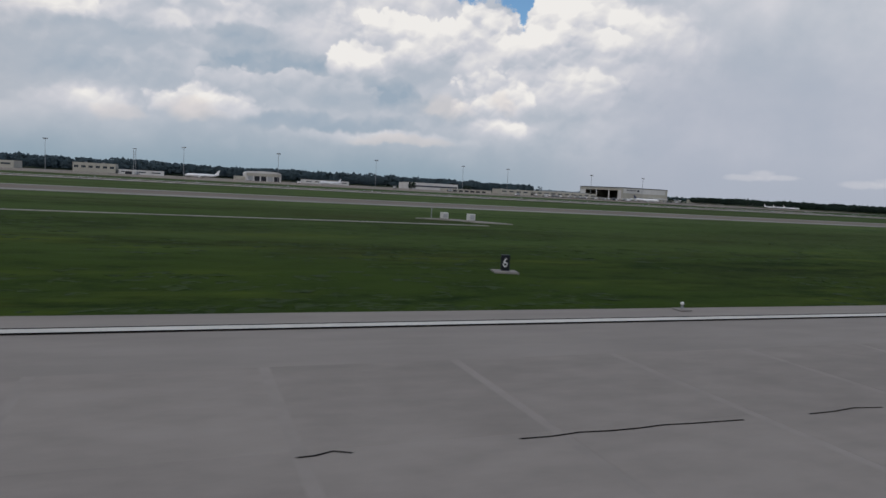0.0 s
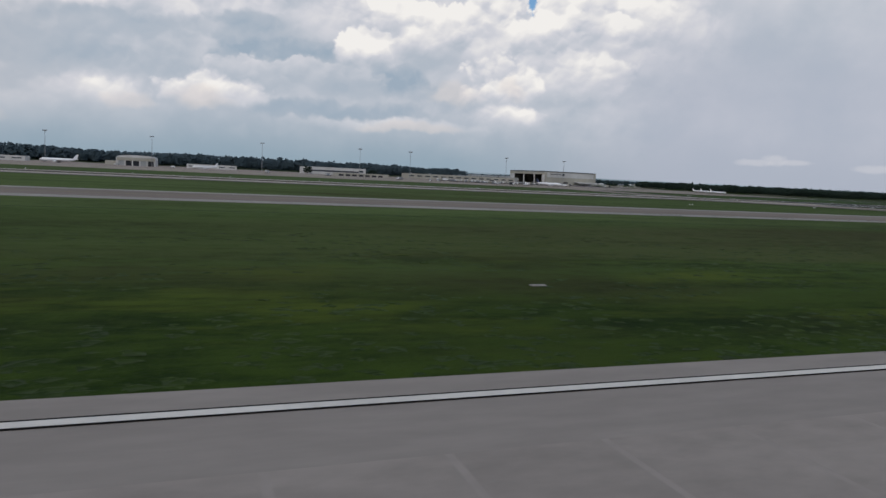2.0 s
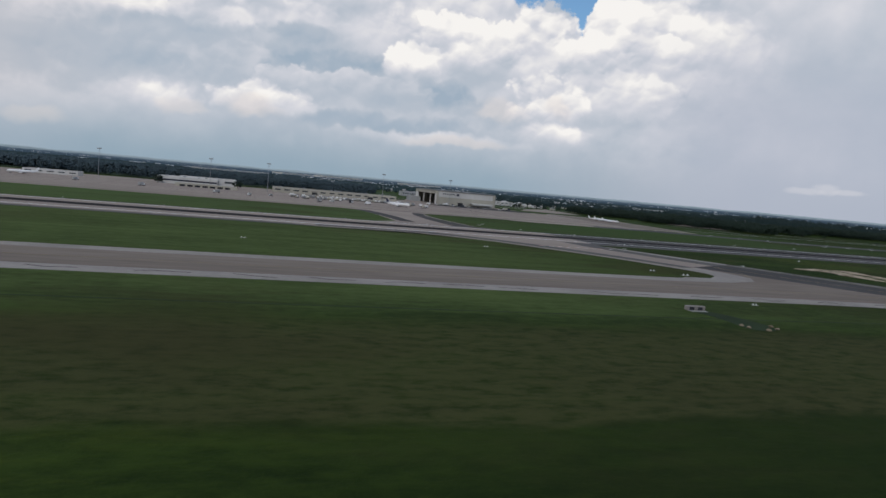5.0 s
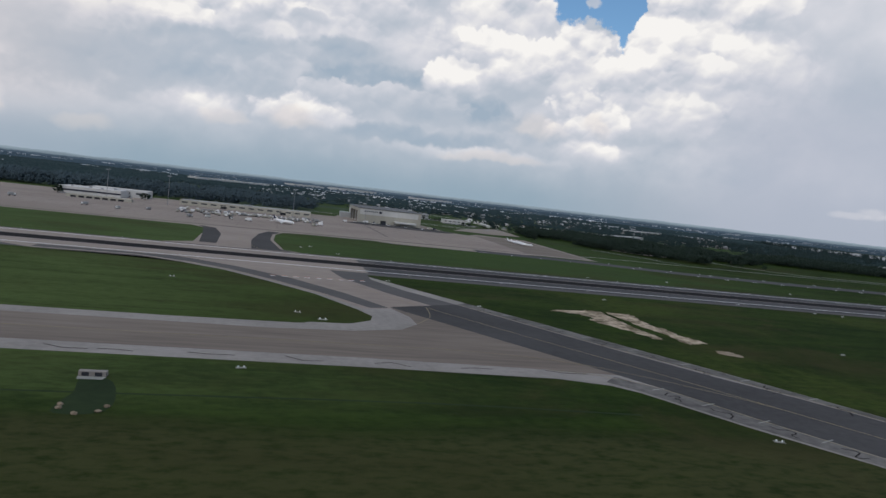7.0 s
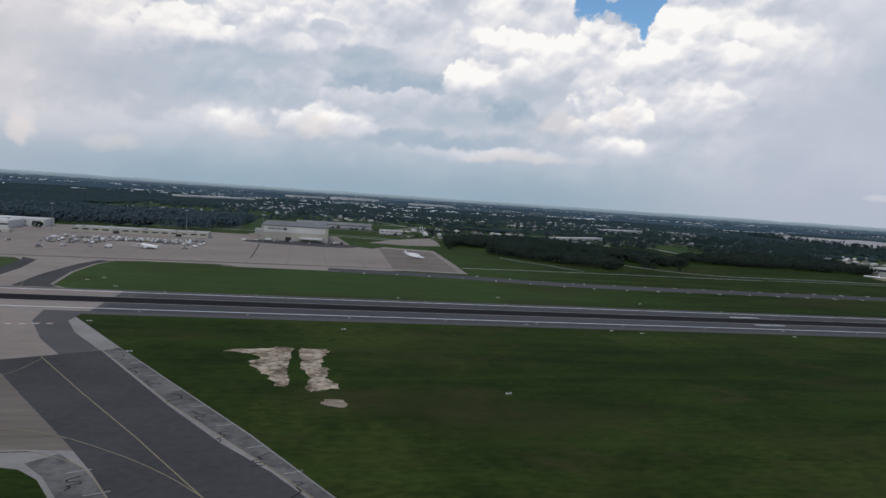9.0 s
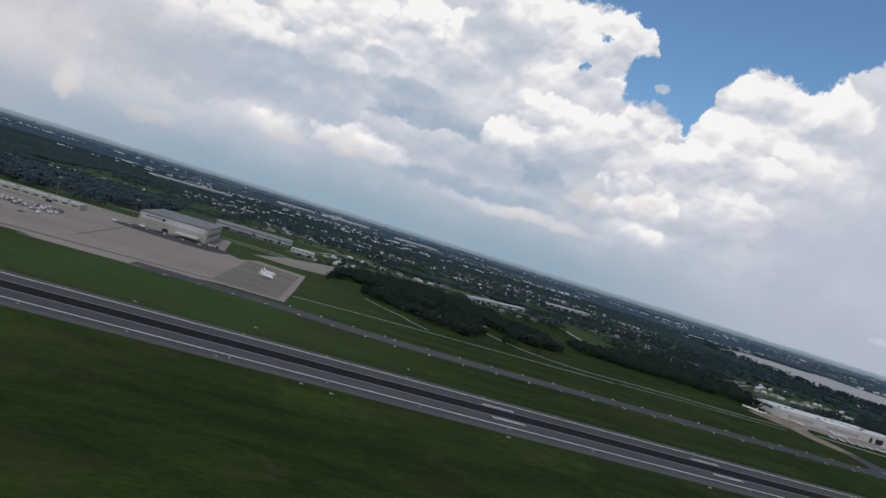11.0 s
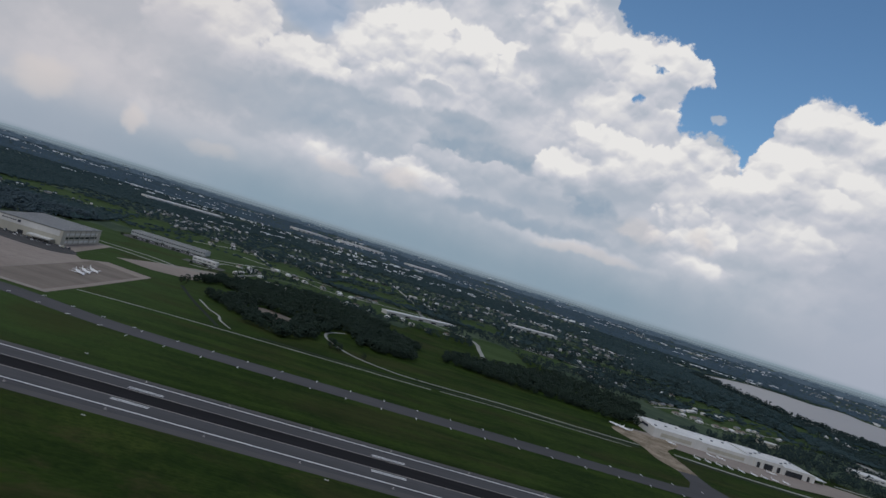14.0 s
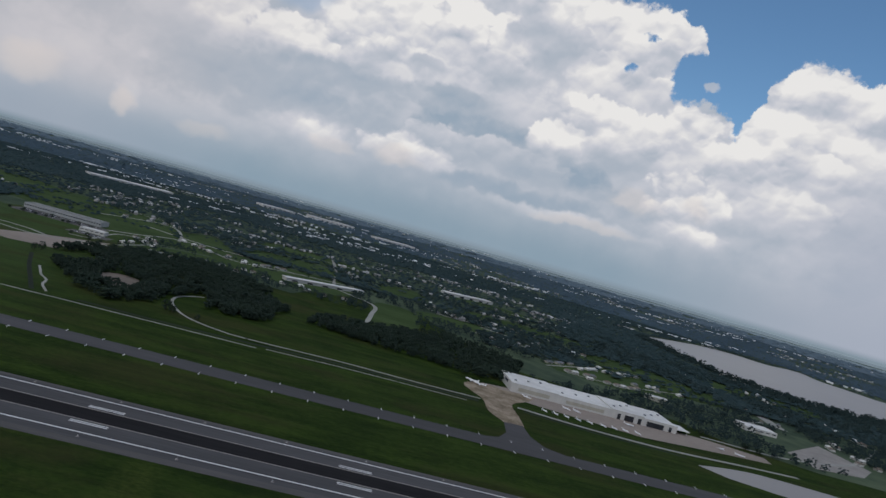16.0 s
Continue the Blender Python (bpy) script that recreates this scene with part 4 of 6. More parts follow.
def crown_points(x, y, h, w, n, r):
    """Clump centres and sizes for one crown: broad head, ragged outline."""
    c, s = [], []
    for _ in range(n):
        u, t = r.uniform(0, 6.283), r.uniform(0, 1)
        z = 0.22 + 0.74 * t
        rad = w * math.sqrt(max(0.05, 1 - ((z - 0.55) / 0.5) ** 2)) * r.uniform(0.45, 1.0)
        c.append((x + rad * math.cos(u), y + rad * math.sin(u), h * z))
        k = w * r.uniform(0.18, 0.40)
        s.append((k, k, k * 0.75))
    return c, s


def woods(name, label, trees, seed, material, per_tree):
    r = random.Random(seed)
    c, s = [], []
    for x, y, h in trees:
        a, b = crown_points(x, y, h, h * r.uniform(0.36, 0.52), per_tree, r)
        c += a
        s += b
    me = clumps(c, s, seed)
    me.materials.append(material)
    return tagged(new(name, me), label, "woods", kind="stuff")


r = random.Random(11)
# woods beside the airfield
GROVES = [
    ([(388, 362), (400, 345), (411, 324), (421, 315), (436, 304), (449, 320), (454, 344), (457, 366), (466, 388), (440, 396), (405, 386)], 135),
    ([(465, 364), (472, 343), (486, 338), (501, 347), (507, 397), (492, 418), (469, 430), (460, 412)], 130),
    ([(372, 392), (386, 412), (412, 388), (440, 398), (470, 395), (490, 445), (450, 492), (412, 487), (384, 455)], 230),
    ([(516, 371), (556, 360), (585, 355), (608, 345), (632, 352), (640, 372), (655, 420), (612, 456), (552, 418), (524, 402)], 260),
]
CLEARING = [(409, 356), (417, 375), (436, 365), (436, 342), (422, 341)]
ground_piece("clearing", slab(curve_line(CLEARING + [CLEARING[0]], 4)[:-1], 0.04, 0.02), M_TAXI, "bare grey-brown clearing inside the grove", "clearing")
trees = []
for poly, n in GROVES:
    for _ in range(int(n * 3.2)):
        x, y = rand_in(poly, r)
        if not inside(CLEARING, x, y):
            trees.append((x, y, r.uniform(2.9, 4.3) + 1.7 * max(0.0, noise.noise((x * 0.07, y * 0.07, 5.0)) + 0.3)))
woods("grove", "dense dark green broadleaf trees beside the airfield", trees, 3, M_LEAF, 30)

# open lawns in the wooded country
FIELDS = [
    [(245, 600), (330, 560), (420, 545), (445, 600), (400, 650), (330, 700), (230, 760)],
    [(405, 560), (460, 600), (526, 608), (547, 571), (530, 520), (495, 500), (450, 530)],
    [(556, 436), (584, 445), (592, 500), (586, 545), (560, 540)], [(592, 520), (660, 528), (655, 562), (600, 560)],
    [(385, 462), (420, 500), (470, 510), (480, 540), (420, 540), (380, 500)], [(60, 700), (200, 680), (225, 760), (120, 800)],
    [(308, 655), (310, 740), (358, 690), (383, 600), (368, 568), (330, 600)], [(373, 646), (386, 697), (409, 676), (429, 600), (412, 576), (392, 583)],
    [(684, 440), (745, 432), (806, 490), (795, 520), (720, 492), (680, 470)],
    [(640, 620), (760, 600), (780, 640), (660, 660)], [(730, 480), (830, 470), (840, 520), (740, 530)], [(860, 560), (960, 540), (980, 600), (880, 620)],
    [(420, 760), (520, 720), (560, 780), (450, 830)], [(640, 740), (730, 720), (740, 770), (660, 790)],
    [(715, 524), (762, 576), (804, 562), (828, 528), (762, 465), (734, 496)], [(440, 620), (520, 640), (510, 700), (440, 690)], [(250, 470), (300, 476), (290, 520), (255, 540)], [(560, 620), (600, 630), (610, 700), (570, 690)],
]

# tree belt behind the apron buildings
belt = []
for _ in range(1700):
    x = r.uniform(-420, 250)
    y = 440 + 110 * r.uniform(0, 1) ** 1.5 + max(0, (x - 130) * 0.25)
    belt.append((x, y, r.uniform(6.0, 8.0) + 1.4 * noise.noise((x * 0.02, y * 0.02, 2.0))))
for _ in range(420):
    belt.append((r.uniform(-420, 240), r.uniform(428, 450), r.uniform(4.0, 7.2)))
pines, belt = belt, []
for _ in range(1900):
    x = r.uniform(640, 1100)
    belt.append((x, r.uniform(450, 660), r.uniform(4.0, 6.0)))
for _ in range(1100):
    belt.append((r.uniform(380, 660), r.uniform(470, 600), r.uniform(3.4, 5.0)))
for _ in range(700):
    belt.append((r.uniform(240, 900), r.uniform(640, 740), r.uniform(3.6, 5.4)))
for _ in range(1100):
    x, y = rand_in([(735, 350), (800, 330), (1000, 380), (1000, 470), (760, 440), (700, 400), (645, 375), (735, 368)], r)
    belt.append((x, y, r.uniform(3.0, 5.6)))
# keep the open meadows, yards and roads clear
MEADOWS = [(262, 470, 360, 600), (555, 440, 585, 540), (495, 500, 540, 570), (686, 440, 800, 492), (590, 520, 660, 560), (800, 338, 872, 418), (918, 455, 942, 525), (838, 420, 862, 760), (360, 560, 440, 640)]
belt = [b for b in belt if not any(x0 < b[0] < x1 and y0 < b[1] < y1 for x0, y0, x1, y1 in MEADOWS) and not (b[0] > 230 and any(inside(p, b[0], b[1]) for p in FIELDS) and r.random() < 0.93)]
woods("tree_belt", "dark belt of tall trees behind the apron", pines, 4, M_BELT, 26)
woods("wood_edge", "dark mixed woods between lawns and houses", belt, 5, M_WOOD, 14)

# lakeside trees
shore = []
for _ in range(420):
    t = r.uniform(0, 1)
    line = [(952, 930), (946, 800), (954, 690), (986, 640), (1060, 632), (1180, 686), (1500, 838)]
    i = min(int(t * 6), 5)
    f = t * 6 - i
    shore.append((line[i][0] + f * (line[i + 1][0] - line[i][0]) + r.uniform(-22, 2), line[i][1] + f * (line[i + 1][1] - line[i][1]) - r.uniform(-2, 26), r.uniform(4, 8)))
woods("shore_trees", "row of dark trees along the lake shore", shore, 6, M_WOOD, 20)

def far_ground(rr, lo, hi):
    """A place in the far country, thinning out with distance."""
    while True:
        d = lo * (hi / lo) ** rr.uniform(0, 1)
        a = radians(rr.uniform(-46, 58))
        x, y = 270 + d * math.sin(a), d * math.cos(a)
        if y < 470 or (y < 600 and 250 < x < 640):
            continue
        if (x > 920 and y < 1350 and inside(LAKE, x, y)) or (x < 990 and y < 840 and rr.random() < 0.88 and any(inside(p, x, y) for p in FIELDS)):
            continue
        return x, y, d


def settled(x, y):
    """Above 0 where suburbs lie open, below in closed forest."""
    f = noise.noise((x * 0.0042, y * 0.0030, 7.0)) + 0.45 * noise.noise((x * 0.013, y * 0.009, 1.0)) - 0.06
    if x < 60 + 0.05 * y and y < 2100:
        f -= 0.55
    if x > 650 and y > 1100:
        f -= 0.15
    if 80 < x < 260 and 600 < y < 900 or 480 < x < 800 and 520 < y < 1000:
        f += 0.22
    return f


far_c, far_s = [], []
for _ in range(125000):
    x, y, d = far_ground(r, 520, 3000)
    if settled(x, y) > 0 and r.random() < 0.76:
        continue
    g = 1 + d / 1900
    h = r.uniform(2.4, 3.6)
    k = r.uniform(1.3, 2.8) * g
    far_c.append((x, y, h * 0.62))
    far_s.append((k, k * r.uniform(0.8, 1.2), h * 0.34))
for lo, hi, mat, words in ((0, 1500, M_FAR, "endless dark green, haze-tinted tree cover beyond the airfield"), (1500, 9000, M_FARMID, "haze-tinted blue-green tree cover towards the horizon")):
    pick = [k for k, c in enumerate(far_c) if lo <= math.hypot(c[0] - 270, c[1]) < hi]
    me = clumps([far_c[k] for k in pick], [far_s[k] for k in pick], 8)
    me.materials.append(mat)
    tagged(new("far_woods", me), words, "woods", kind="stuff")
far_c, far_s = [], []
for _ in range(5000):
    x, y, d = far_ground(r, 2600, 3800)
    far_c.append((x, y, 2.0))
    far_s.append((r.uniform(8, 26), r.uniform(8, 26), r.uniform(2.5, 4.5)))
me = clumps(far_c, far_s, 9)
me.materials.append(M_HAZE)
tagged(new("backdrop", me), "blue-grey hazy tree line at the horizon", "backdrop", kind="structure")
# added bands closing the horizon, their glow stands in for distant haze
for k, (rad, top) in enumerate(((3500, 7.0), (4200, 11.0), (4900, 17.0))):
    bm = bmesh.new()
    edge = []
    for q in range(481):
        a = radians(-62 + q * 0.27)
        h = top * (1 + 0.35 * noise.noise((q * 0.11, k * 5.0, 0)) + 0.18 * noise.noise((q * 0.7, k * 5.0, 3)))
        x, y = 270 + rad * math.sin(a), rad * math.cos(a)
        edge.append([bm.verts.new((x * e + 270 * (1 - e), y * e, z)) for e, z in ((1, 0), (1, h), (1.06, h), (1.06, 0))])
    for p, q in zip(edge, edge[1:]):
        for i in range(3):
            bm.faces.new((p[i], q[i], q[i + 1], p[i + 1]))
    ground_piece("backdrop", bm, M_DIST[k], "glowing blue-grey haze band along the horizon", "backdrop")


def house_mesh(rows, name, material_wall, material_roof):
    """Plain gabled or flat-roofed far buildings, all in one mesh, walls and roofs in two materials."""
    v, f, mi = [], [], []
    for x, y, w, d, h, rise, turn in rows:
        c, s = math.cos(turn), math.sin(turn)
        k = len(v)
        for px, py, pz in ((-w, -d, 0), (w, -d, 0), (w, d, 0), (-w, d, 0), (-w, -d, h), (w, -d, h), (w, d, h), (-w, d, h), (-w, 0, h + rise), (w, 0, h + rise)):
            v.append((x + px * c - py * s, y + px * s + py * c, pz))
        walls = [(0, 1, 5, 4), (1, 2, 6, 9, 5), (2, 3, 7, 6), (3, 0, 4, 8, 7)]
        roofs = [(4, 5, 9, 8), (6, 7, 8, 9)]
        for q in walls:
            f.append([k + i for i in q])
            mi.append(0)
        for q in roofs:
            f.append([k + i for i in q])
            mi.append(1)
    me = bpy.data.meshes.new(name)
    me.from_pydata(v, [], f)
    me.materials.append(material_wall)
    me.materials.append(material_roof)
    me.polygons.foreach_set("material_index", mi)
    me.update()
    return me


def along(count, lo, hi, reach):
    """Straight far streets: middle, direction and half length."""
    for _ in range(count):
        x, y, d = far_ground(r, lo, hi)
        yield x, y, d, r.choice((0.0, 0.0, 1.57)) + r.gauss(0.0, 0.22), r.uniform(*reach) * (1 + d / 2500)


rows = []
lanes = bmesh.new()
for x, y, d, a, ln in along(420, 540, 2500, (14, 42)):
    if settled(x, y) < -0.02:
        continue
    c, s_ = math.cos(a), math.sin(a)
    if d < 1300:
        z, wd = 1.2 + r.uniform(0, 0.5), r.uniform(0.6, 1.2)
        lanes.faces.new([lanes.verts.new((x + u * c - w * s_, y + u * s_ + w * c, z)) for u, w in ((-ln, -wd), (ln, -wd), (ln, wd), (-ln, wd))])
    g = 1 + d / 2600
    for k in range(int(ln / 4.2)):
        u, w = r.uniform(-ln, ln), r.choice((-1, 1)) * r.uniform(3.2, 5.5)
        px, py = x + u * c - w * s_, y + u * s_ + w * c
        if py > 470 and not inside(LAKE, px, py):
            rows.append((px, py, r.uniform(0.7, 1.6) * g, r.uniform(0.7, 1.1) * g, r.uniform(1.6, 2.5), r.uniform(0.5, 0.9), a + r.gauss(0, 0.1)))
tagged(new("far_houses", house_mesh(rows, "far_houses", M_FARWALL, M_FARROOF)), "rows of pale-roofed houses among distant trees", "houses", kind="stuff")
tagged(link("far_streets", lanes, M_ROAD), "pale streets of the far suburbs", "streets", kind="stuff")
rows = []
for x, y, d, a, ln in along(110, 1150, 4300, (40, 110)):
    c, s_ = math.cos(a * 0.4), math.sin(a * 0.4)
    g = 1 + d / 3200
    for k in range(r.randint(6, 18)):
        u, w = r.uniform(-ln, ln), r.gauss(0, 7)
        px, py = x + u * c - w * s_, y + u * s_ + w * c
        if not inside(LAKE, px, py):
            rows.append((px, py, r.choice((1.2, 1.6, 2.4, 5.5)) * r.uniform(0.7, 1.3) * g, r.uniform(1.2, 2.2) * g, r.uniform(1.9, 3.0), 0.3, a * 0.4 + r.gauss(0, 0.06)))
tagged(new("far_warehouses", house_mesh(rows, "far_warehouses", M_FARWHITE, M_FARWHITE)), "strips of white flat-roofed warehouses in the distance", "warehouses", kind="stuff")
for k, pts in enumerate(FIELDS):
    ground_piece("meadow", slab(curve_line(pts + [pts[0]], 4)[:-1], 0.03 + 0.005 * k, 0.02), M_LAWN, "open green lawn among woods and houses", "grass")

# long pale roofs, yards and roads that stand out in the far country
LONG = [(94, 1137, 200, 1217, 14, 4.5), (369, 1977, 490, 2022, 26, 7), (250, 1850, 330, 1900, 22, 6), (560, 1750, 660, 1790, 22, 6), (487, 529, 547, 571, 3.2, 2.2), (640, 770, 700, 800, 6, 3)]
for x0, y0, x1, y1, dep, h in LONG:
    w = math.hypot(x1 - x0, y1 - y0)
    shed = thing("warehouse", "long white flat-roofed warehouse among far trees", "warehouse", ((x0 + x1) / 2, (y0 + y1) / 2, 0), math.degrees(math.atan2(y1 - y0, x1 - x0)))
    part("wall", boxes((-w / 2, -dep, 0, w / 2, dep, h)), M_WALLW, shed)
    part("roof", boxes((-w / 2 - 0.4, -dep - 0.4, h, w / 2 + 0.4, dep + 0.4, h + 0.5)), M_ROOFW, shed)
    for k in range(int(w // 14)):
        part("dock_door", boxes((-w / 2 + 5 + k * 14, -dep - 0.08, 0.2, -w / 2 + 10 + k * 14, -dep, h * 0.6)), M_DARK, shed)
ground_piece("car_park", slab([(806, 366), (860, 414), (866, 372), (842, 348), (806, 340)], 0.045), M_SHOULDER, "pale paved lot between trees and houses", "car park")
ground_piece("far_yard", slab([(376, 1060), (400, 1040), (424, 1100), (436, 1160), (400, 1230), (372, 1225), (396, 1140)], 0.4), M_SHOULDER, "pale grey paved yard among trees", "yard")
ground_piece("far_water", slab([(585, 1150), (600, 1120), (660, 1105), (745, 1085), (752, 1105), (690, 1125), (620, 1148)], 0.5), M_WATER, "narrow pale pond among far houses", "water")
ground_piece("highway", ribbon(curve_line([(640, 1900), (800, 1300), (866, 1062), (864, 935), (862, 797), (868, 717), (866, 632), (864, 564), (861, 508), (850, 440)], 6), 10, 0.3), M_ROAD, "broad pale highway cut through the woods", "road")
ground_piece("highway", ribbon(curve_line([(-700, 1500), (-100, 1350), (300, 1420), (700, 1350), (1500, 1700)], 6), 10, 0.3), M_ROAD, "pale far highway between woods", "road")
for pts, w in (([(304, 640), (313, 655), (340, 694), (359, 687), (382, 626), (390, 590)], 3.0), ([(350, 540), (367, 564), (380, 592), (395, 601), (414, 585), (443, 561), (465, 569), (486, 582), (540, 600)], 3.0), ([(351, 470), (363, 477), (360, 530), (374, 544), (388, 536), (380, 476)], 2.2), ([(290, 430), (304, 435), (316, 439), (340, 433), (357, 439), (374, 460), (395, 457)], 2.2), ([(606, 634), (619, 571), (654, 598), (683, 587), (715, 606), (723, 568), (760, 540)], 2.6), ([(680, 452), (723, 489), (765, 511), (800, 512)], 2.0), ([(692, 442), (732, 447), (800, 486)], 2.0), ([(553, 430), (556, 470), (557, 520), (527, 560), (519, 700), (500, 900)], 3.2), ([(240, 455), (330, 450), (350, 440)], 2.4),
               ([(345, 640), (420, 610), (470, 625), (490, 690)], 3.4), ([(650, 560), (720, 530), (800, 520)], 3.0), ([(740, 345), (790, 345), (860, 380), (940, 460)], 2.4)):
    ground_piece("suburb_road", ribbon(curve_line(pts, 6), w, 0.1), M_ROAD, "pale suburban road between lawns and trees", "road")


# houses of the nearer suburb streets
def house(paint, roof, label):
    h = thing("house", label, "house", (0, 0, 0), group="suburb houses")
    part("wall", boxes((-2.2, -1.5, 0, 2.2, 1.5, 1.3)), paint, h)
    bm = bmesh.new()
    v = [bm.verts.new(p) for p in ((-2.4, -1.75, 1.25), (2.4, -1.75, 1.25), (2.4, 1.75, 1.25), (-2.4, 1.75, 1.25), (-1.5, 0, 2.1), (1.5, 0, 2.1))]
    for q in ((0, 1, 5, 4), (1, 2, 5), (2, 3, 4, 5), (3, 0, 4), (3, 2, 1, 0)):
        bm.faces.new([v[k] for k in q])
    part("roof", bm, roof, h)
    part("door", boxes((0.3, -1.54, 0, 0.7, -1.5, 0.85)), M_DARK, h)
    for a in (-1.4, 1.4):
        part("window", boxes((a - 0.35, -1.54, 0.5, a + 0.35, -1.5, 0.95)), M_GLASS, h)
    return h


hk = [house(M_WALLW, M_ROOFW, "small white house with a pale hipped roof"), house(M_WALLC, M_ROOFG, "small cream house with a grey hipped roof"), house(M_WALLW, M_TAXI, "small white house with a brown hipped roof")]
STREETS = [([(606, 634), (619, 571), (654, 598), (683, 587), (715, 606)], 18), ([(684, 456), (723, 489), (765, 511)], 16), ([(692, 442), (732, 447), (796, 482)], 16), ([(395, 601), (414, 585), (443, 561), (465, 569), (486, 582)], 14), ([(380, 476), (388, 530), (372, 548)], 10), ([(430, 500), (470, 512), (540, 500)], 12), ([(313, 660), (340, 700), (362, 690)], 8), ([(800, 400), (840, 440), (900, 520), (935, 600)], 16), ([(640, 470), (680, 540), (740, 560)], 10), ([(932, 520), (929, 489), (928, 460)], 12), ([(880, 440), (870, 400), (876, 350)], 12), ([(928, 610), (905, 545)], 10)]
spots = []
for pts, n in STREETS:
    for k in range(n):
        u = (k + r.uniform(0.1, 0.9)) / n * (len(pts) - 1)
        i = min(int(u), len(pts) - 2)
        (x0, y0), (x1, y1) = pts[i], pts[i + 1]
        ln = math.hypot(x1 - x0, y1 - y0)
        side = r.choice((-1, 1)) * r.uniform(4.5, 7)
        spots.append((x0 + (u - i) * (x1 - x0) - side * (y1 - y0) / ln, y0 + (u - i) * (y1 - y0) + side * (x1 - x0) / ln, math.degrees(math.atan2(y1 - y0, x1 - x0))))
for k, (x, y, a) in enumerate(spots):
    if k < 3:
        hk[k].matrix_basis = pose(x, y, 0, 0, 0, a)
    else:
        copy_thing(hk[r.choice((0, 0, 1, 2))], pose(x, y, 0, 0, 0, a + r.uniform(-6, 6)))


def tree(x, y, h, w, seed):
    rr = random.Random(seed)
    t = thing("tree", "single dark green broadleaf tree on the grass", "tree", (x, y, 0))
    bm = bmesh.new()
    bmesh.ops.create_cone(bm, cap_ends=True, segments=7, radius1=0.045 * h, radius2=0.02 * h, depth=h * 0.5, matrix=Matrix.Translation((0, 0, h * 0.25)))
    for k in range(4):
        m = pose(0, 0, h * 0.4, 50, 0, k * 90 + rr.uniform(-20, 20)) @ Matrix.Translation((0, 0, h * 0.14))
        bmesh.ops.create_cone(bm, cap_ends=True, segments=5, radius1=0.018 * h, radius2=0.008 * h, depth=h * 0.28, matrix=m)
    part("trunk", bm, M_BARK, t)
    c, s = crown_points(0, 0, h, w, 110, rr)
    s = [(a * 0.55, b * 0.55, d * 0.55) for a, b, d in s]
    me = clumps(c, s, seed)
    me.materials.append(M_LEAF)
    o = new("crown", me)
    o.parent = t
    return t


for i, (x, y, h, w) in enumerate([(373, 384, 5.2, 2.0), (371.5, 379, 4.2, 1.7), (475, 312, 3.0, 1.3), (459.5, 318, 4.6, 2.6), (463, 315.5, 3.8, 2.0), (500, 300, 1.0, 0.7), (120, 372, 4.0, 2.4), (158, 383, 3.6, 2.6), (340, 560, 4, 2), (700, 352, 3.4, 1.6), (742, 350, 3.6, 1.8), (765, 342, 3.6, 2.2), (770, 338, 3.2, 2.0)] + [(287 + 6.1 * k + 2 * math.sin(k * 2.3), 521 + 3 * math.sin(k * 1.7), 2.4 + 0.8 * math.sin(k * 4.1), 1.4) for k in range(11)] + [(352 + 7 * k, 470 + 9 * math.sin(k * 1.9), 2.6 + 0.6 * math.sin(k * 3.3), 1.5) for k in range(6)]):
    tree(x, y, h, w, 40 + i)

# ---- buildings round the apron ----


def building(name, label, x0, x1, y0, y1, h, wall, roof, turn=0.0, doors=(), windows=0, band=None, parapet=0.3, units=0, cat="building"):
    """A flat-roofed building; its front faces the runway. doors: (from, to, height) along the front."""
    cx, cy, w, d = (x0 + x1) / 2, (y0 + y1) / 2, x1 - x0, y1 - y0
    b = thing(name, label, cat, (cx, cy, 0), turn)
    part("wall", boxes((-w / 2, -d / 2, 0, w / 2, d / 2, h)), wall, b)
    part("roof", boxes((-w / 2 + 0.15, -d / 2 + 0.15, h, w / 2 - 0.15, d / 2 - 0.15, h + 0.1)), roof, b)
    t = 0.15
    part("parapet", boxes((-w / 2, -d / 2, h, w / 2, -d / 2 + t, h + parapet), (-w / 2, d / 2 - t, h, w / 2, d / 2, h + parapet), (-w / 2, -d / 2 + t, h, -w / 2 + t, d / 2 - t, h + parapet), (w / 2 - t, -d / 2 + t, h, w / 2, d / 2 - t, h + parapet)), wall, b)
    for a, e, dh in doors:
        part("door", boxes((a - cx, -d / 2 - 0.06, 0, e - cx, -d / 2 + 0.02, dh)), M_DARK, b, "dark open door")
        part("door_frame", boxes((a - cx - 0.2, -d / 2 - 0.14, 0, a - cx, -d / 2, dh), (e - cx, -d / 2 - 0.14, 0, e - cx + 0.2, -d / 2, dh), (a - cx - 0.2, -d / 2 - 0.14, dh, e - cx + 0.2, -d / 2, dh + 0.25)), wall, b)
    for k in range(windows):
        a = -w / 2 + (k + 0.5) * w / windows
        part("window", boxes((a - 0.3 * w / windows, -d / 2 - 0.05, h * 0.5, a + 0.3 * w / windows, -d / 2 + 0.02, h * 0.75)), M_GLASS, b)
    if band:
        part("band", boxes((-w / 2 - 0.04, -d / 2 - 0.05, h * band[0], w / 2 + 0.04, -d / 2, h * band[1])), M_TRIM, b, "dark horizontal stripe")
    rr = random.Random(int(x0 * 7 + y0))
    for k in range(units):
        a, e = rr.uniform(-w / 2 + 1.5, w / 2 - 1.5), rr.uniform(-d / 2 + 1.5, d / 2 - 1.5)
        part("roof_unit", boxes((a - 0.6, e - 0.45, h + 0.1, a + 0.6, e + 0.45, h + 0.75), bevel=0.06), M_STEEL, b)
    return b


# large maintenance hangar
hang = thing("hangar", "large cream aircraft hangar with open south end", "hangar", (0, 0, 0))
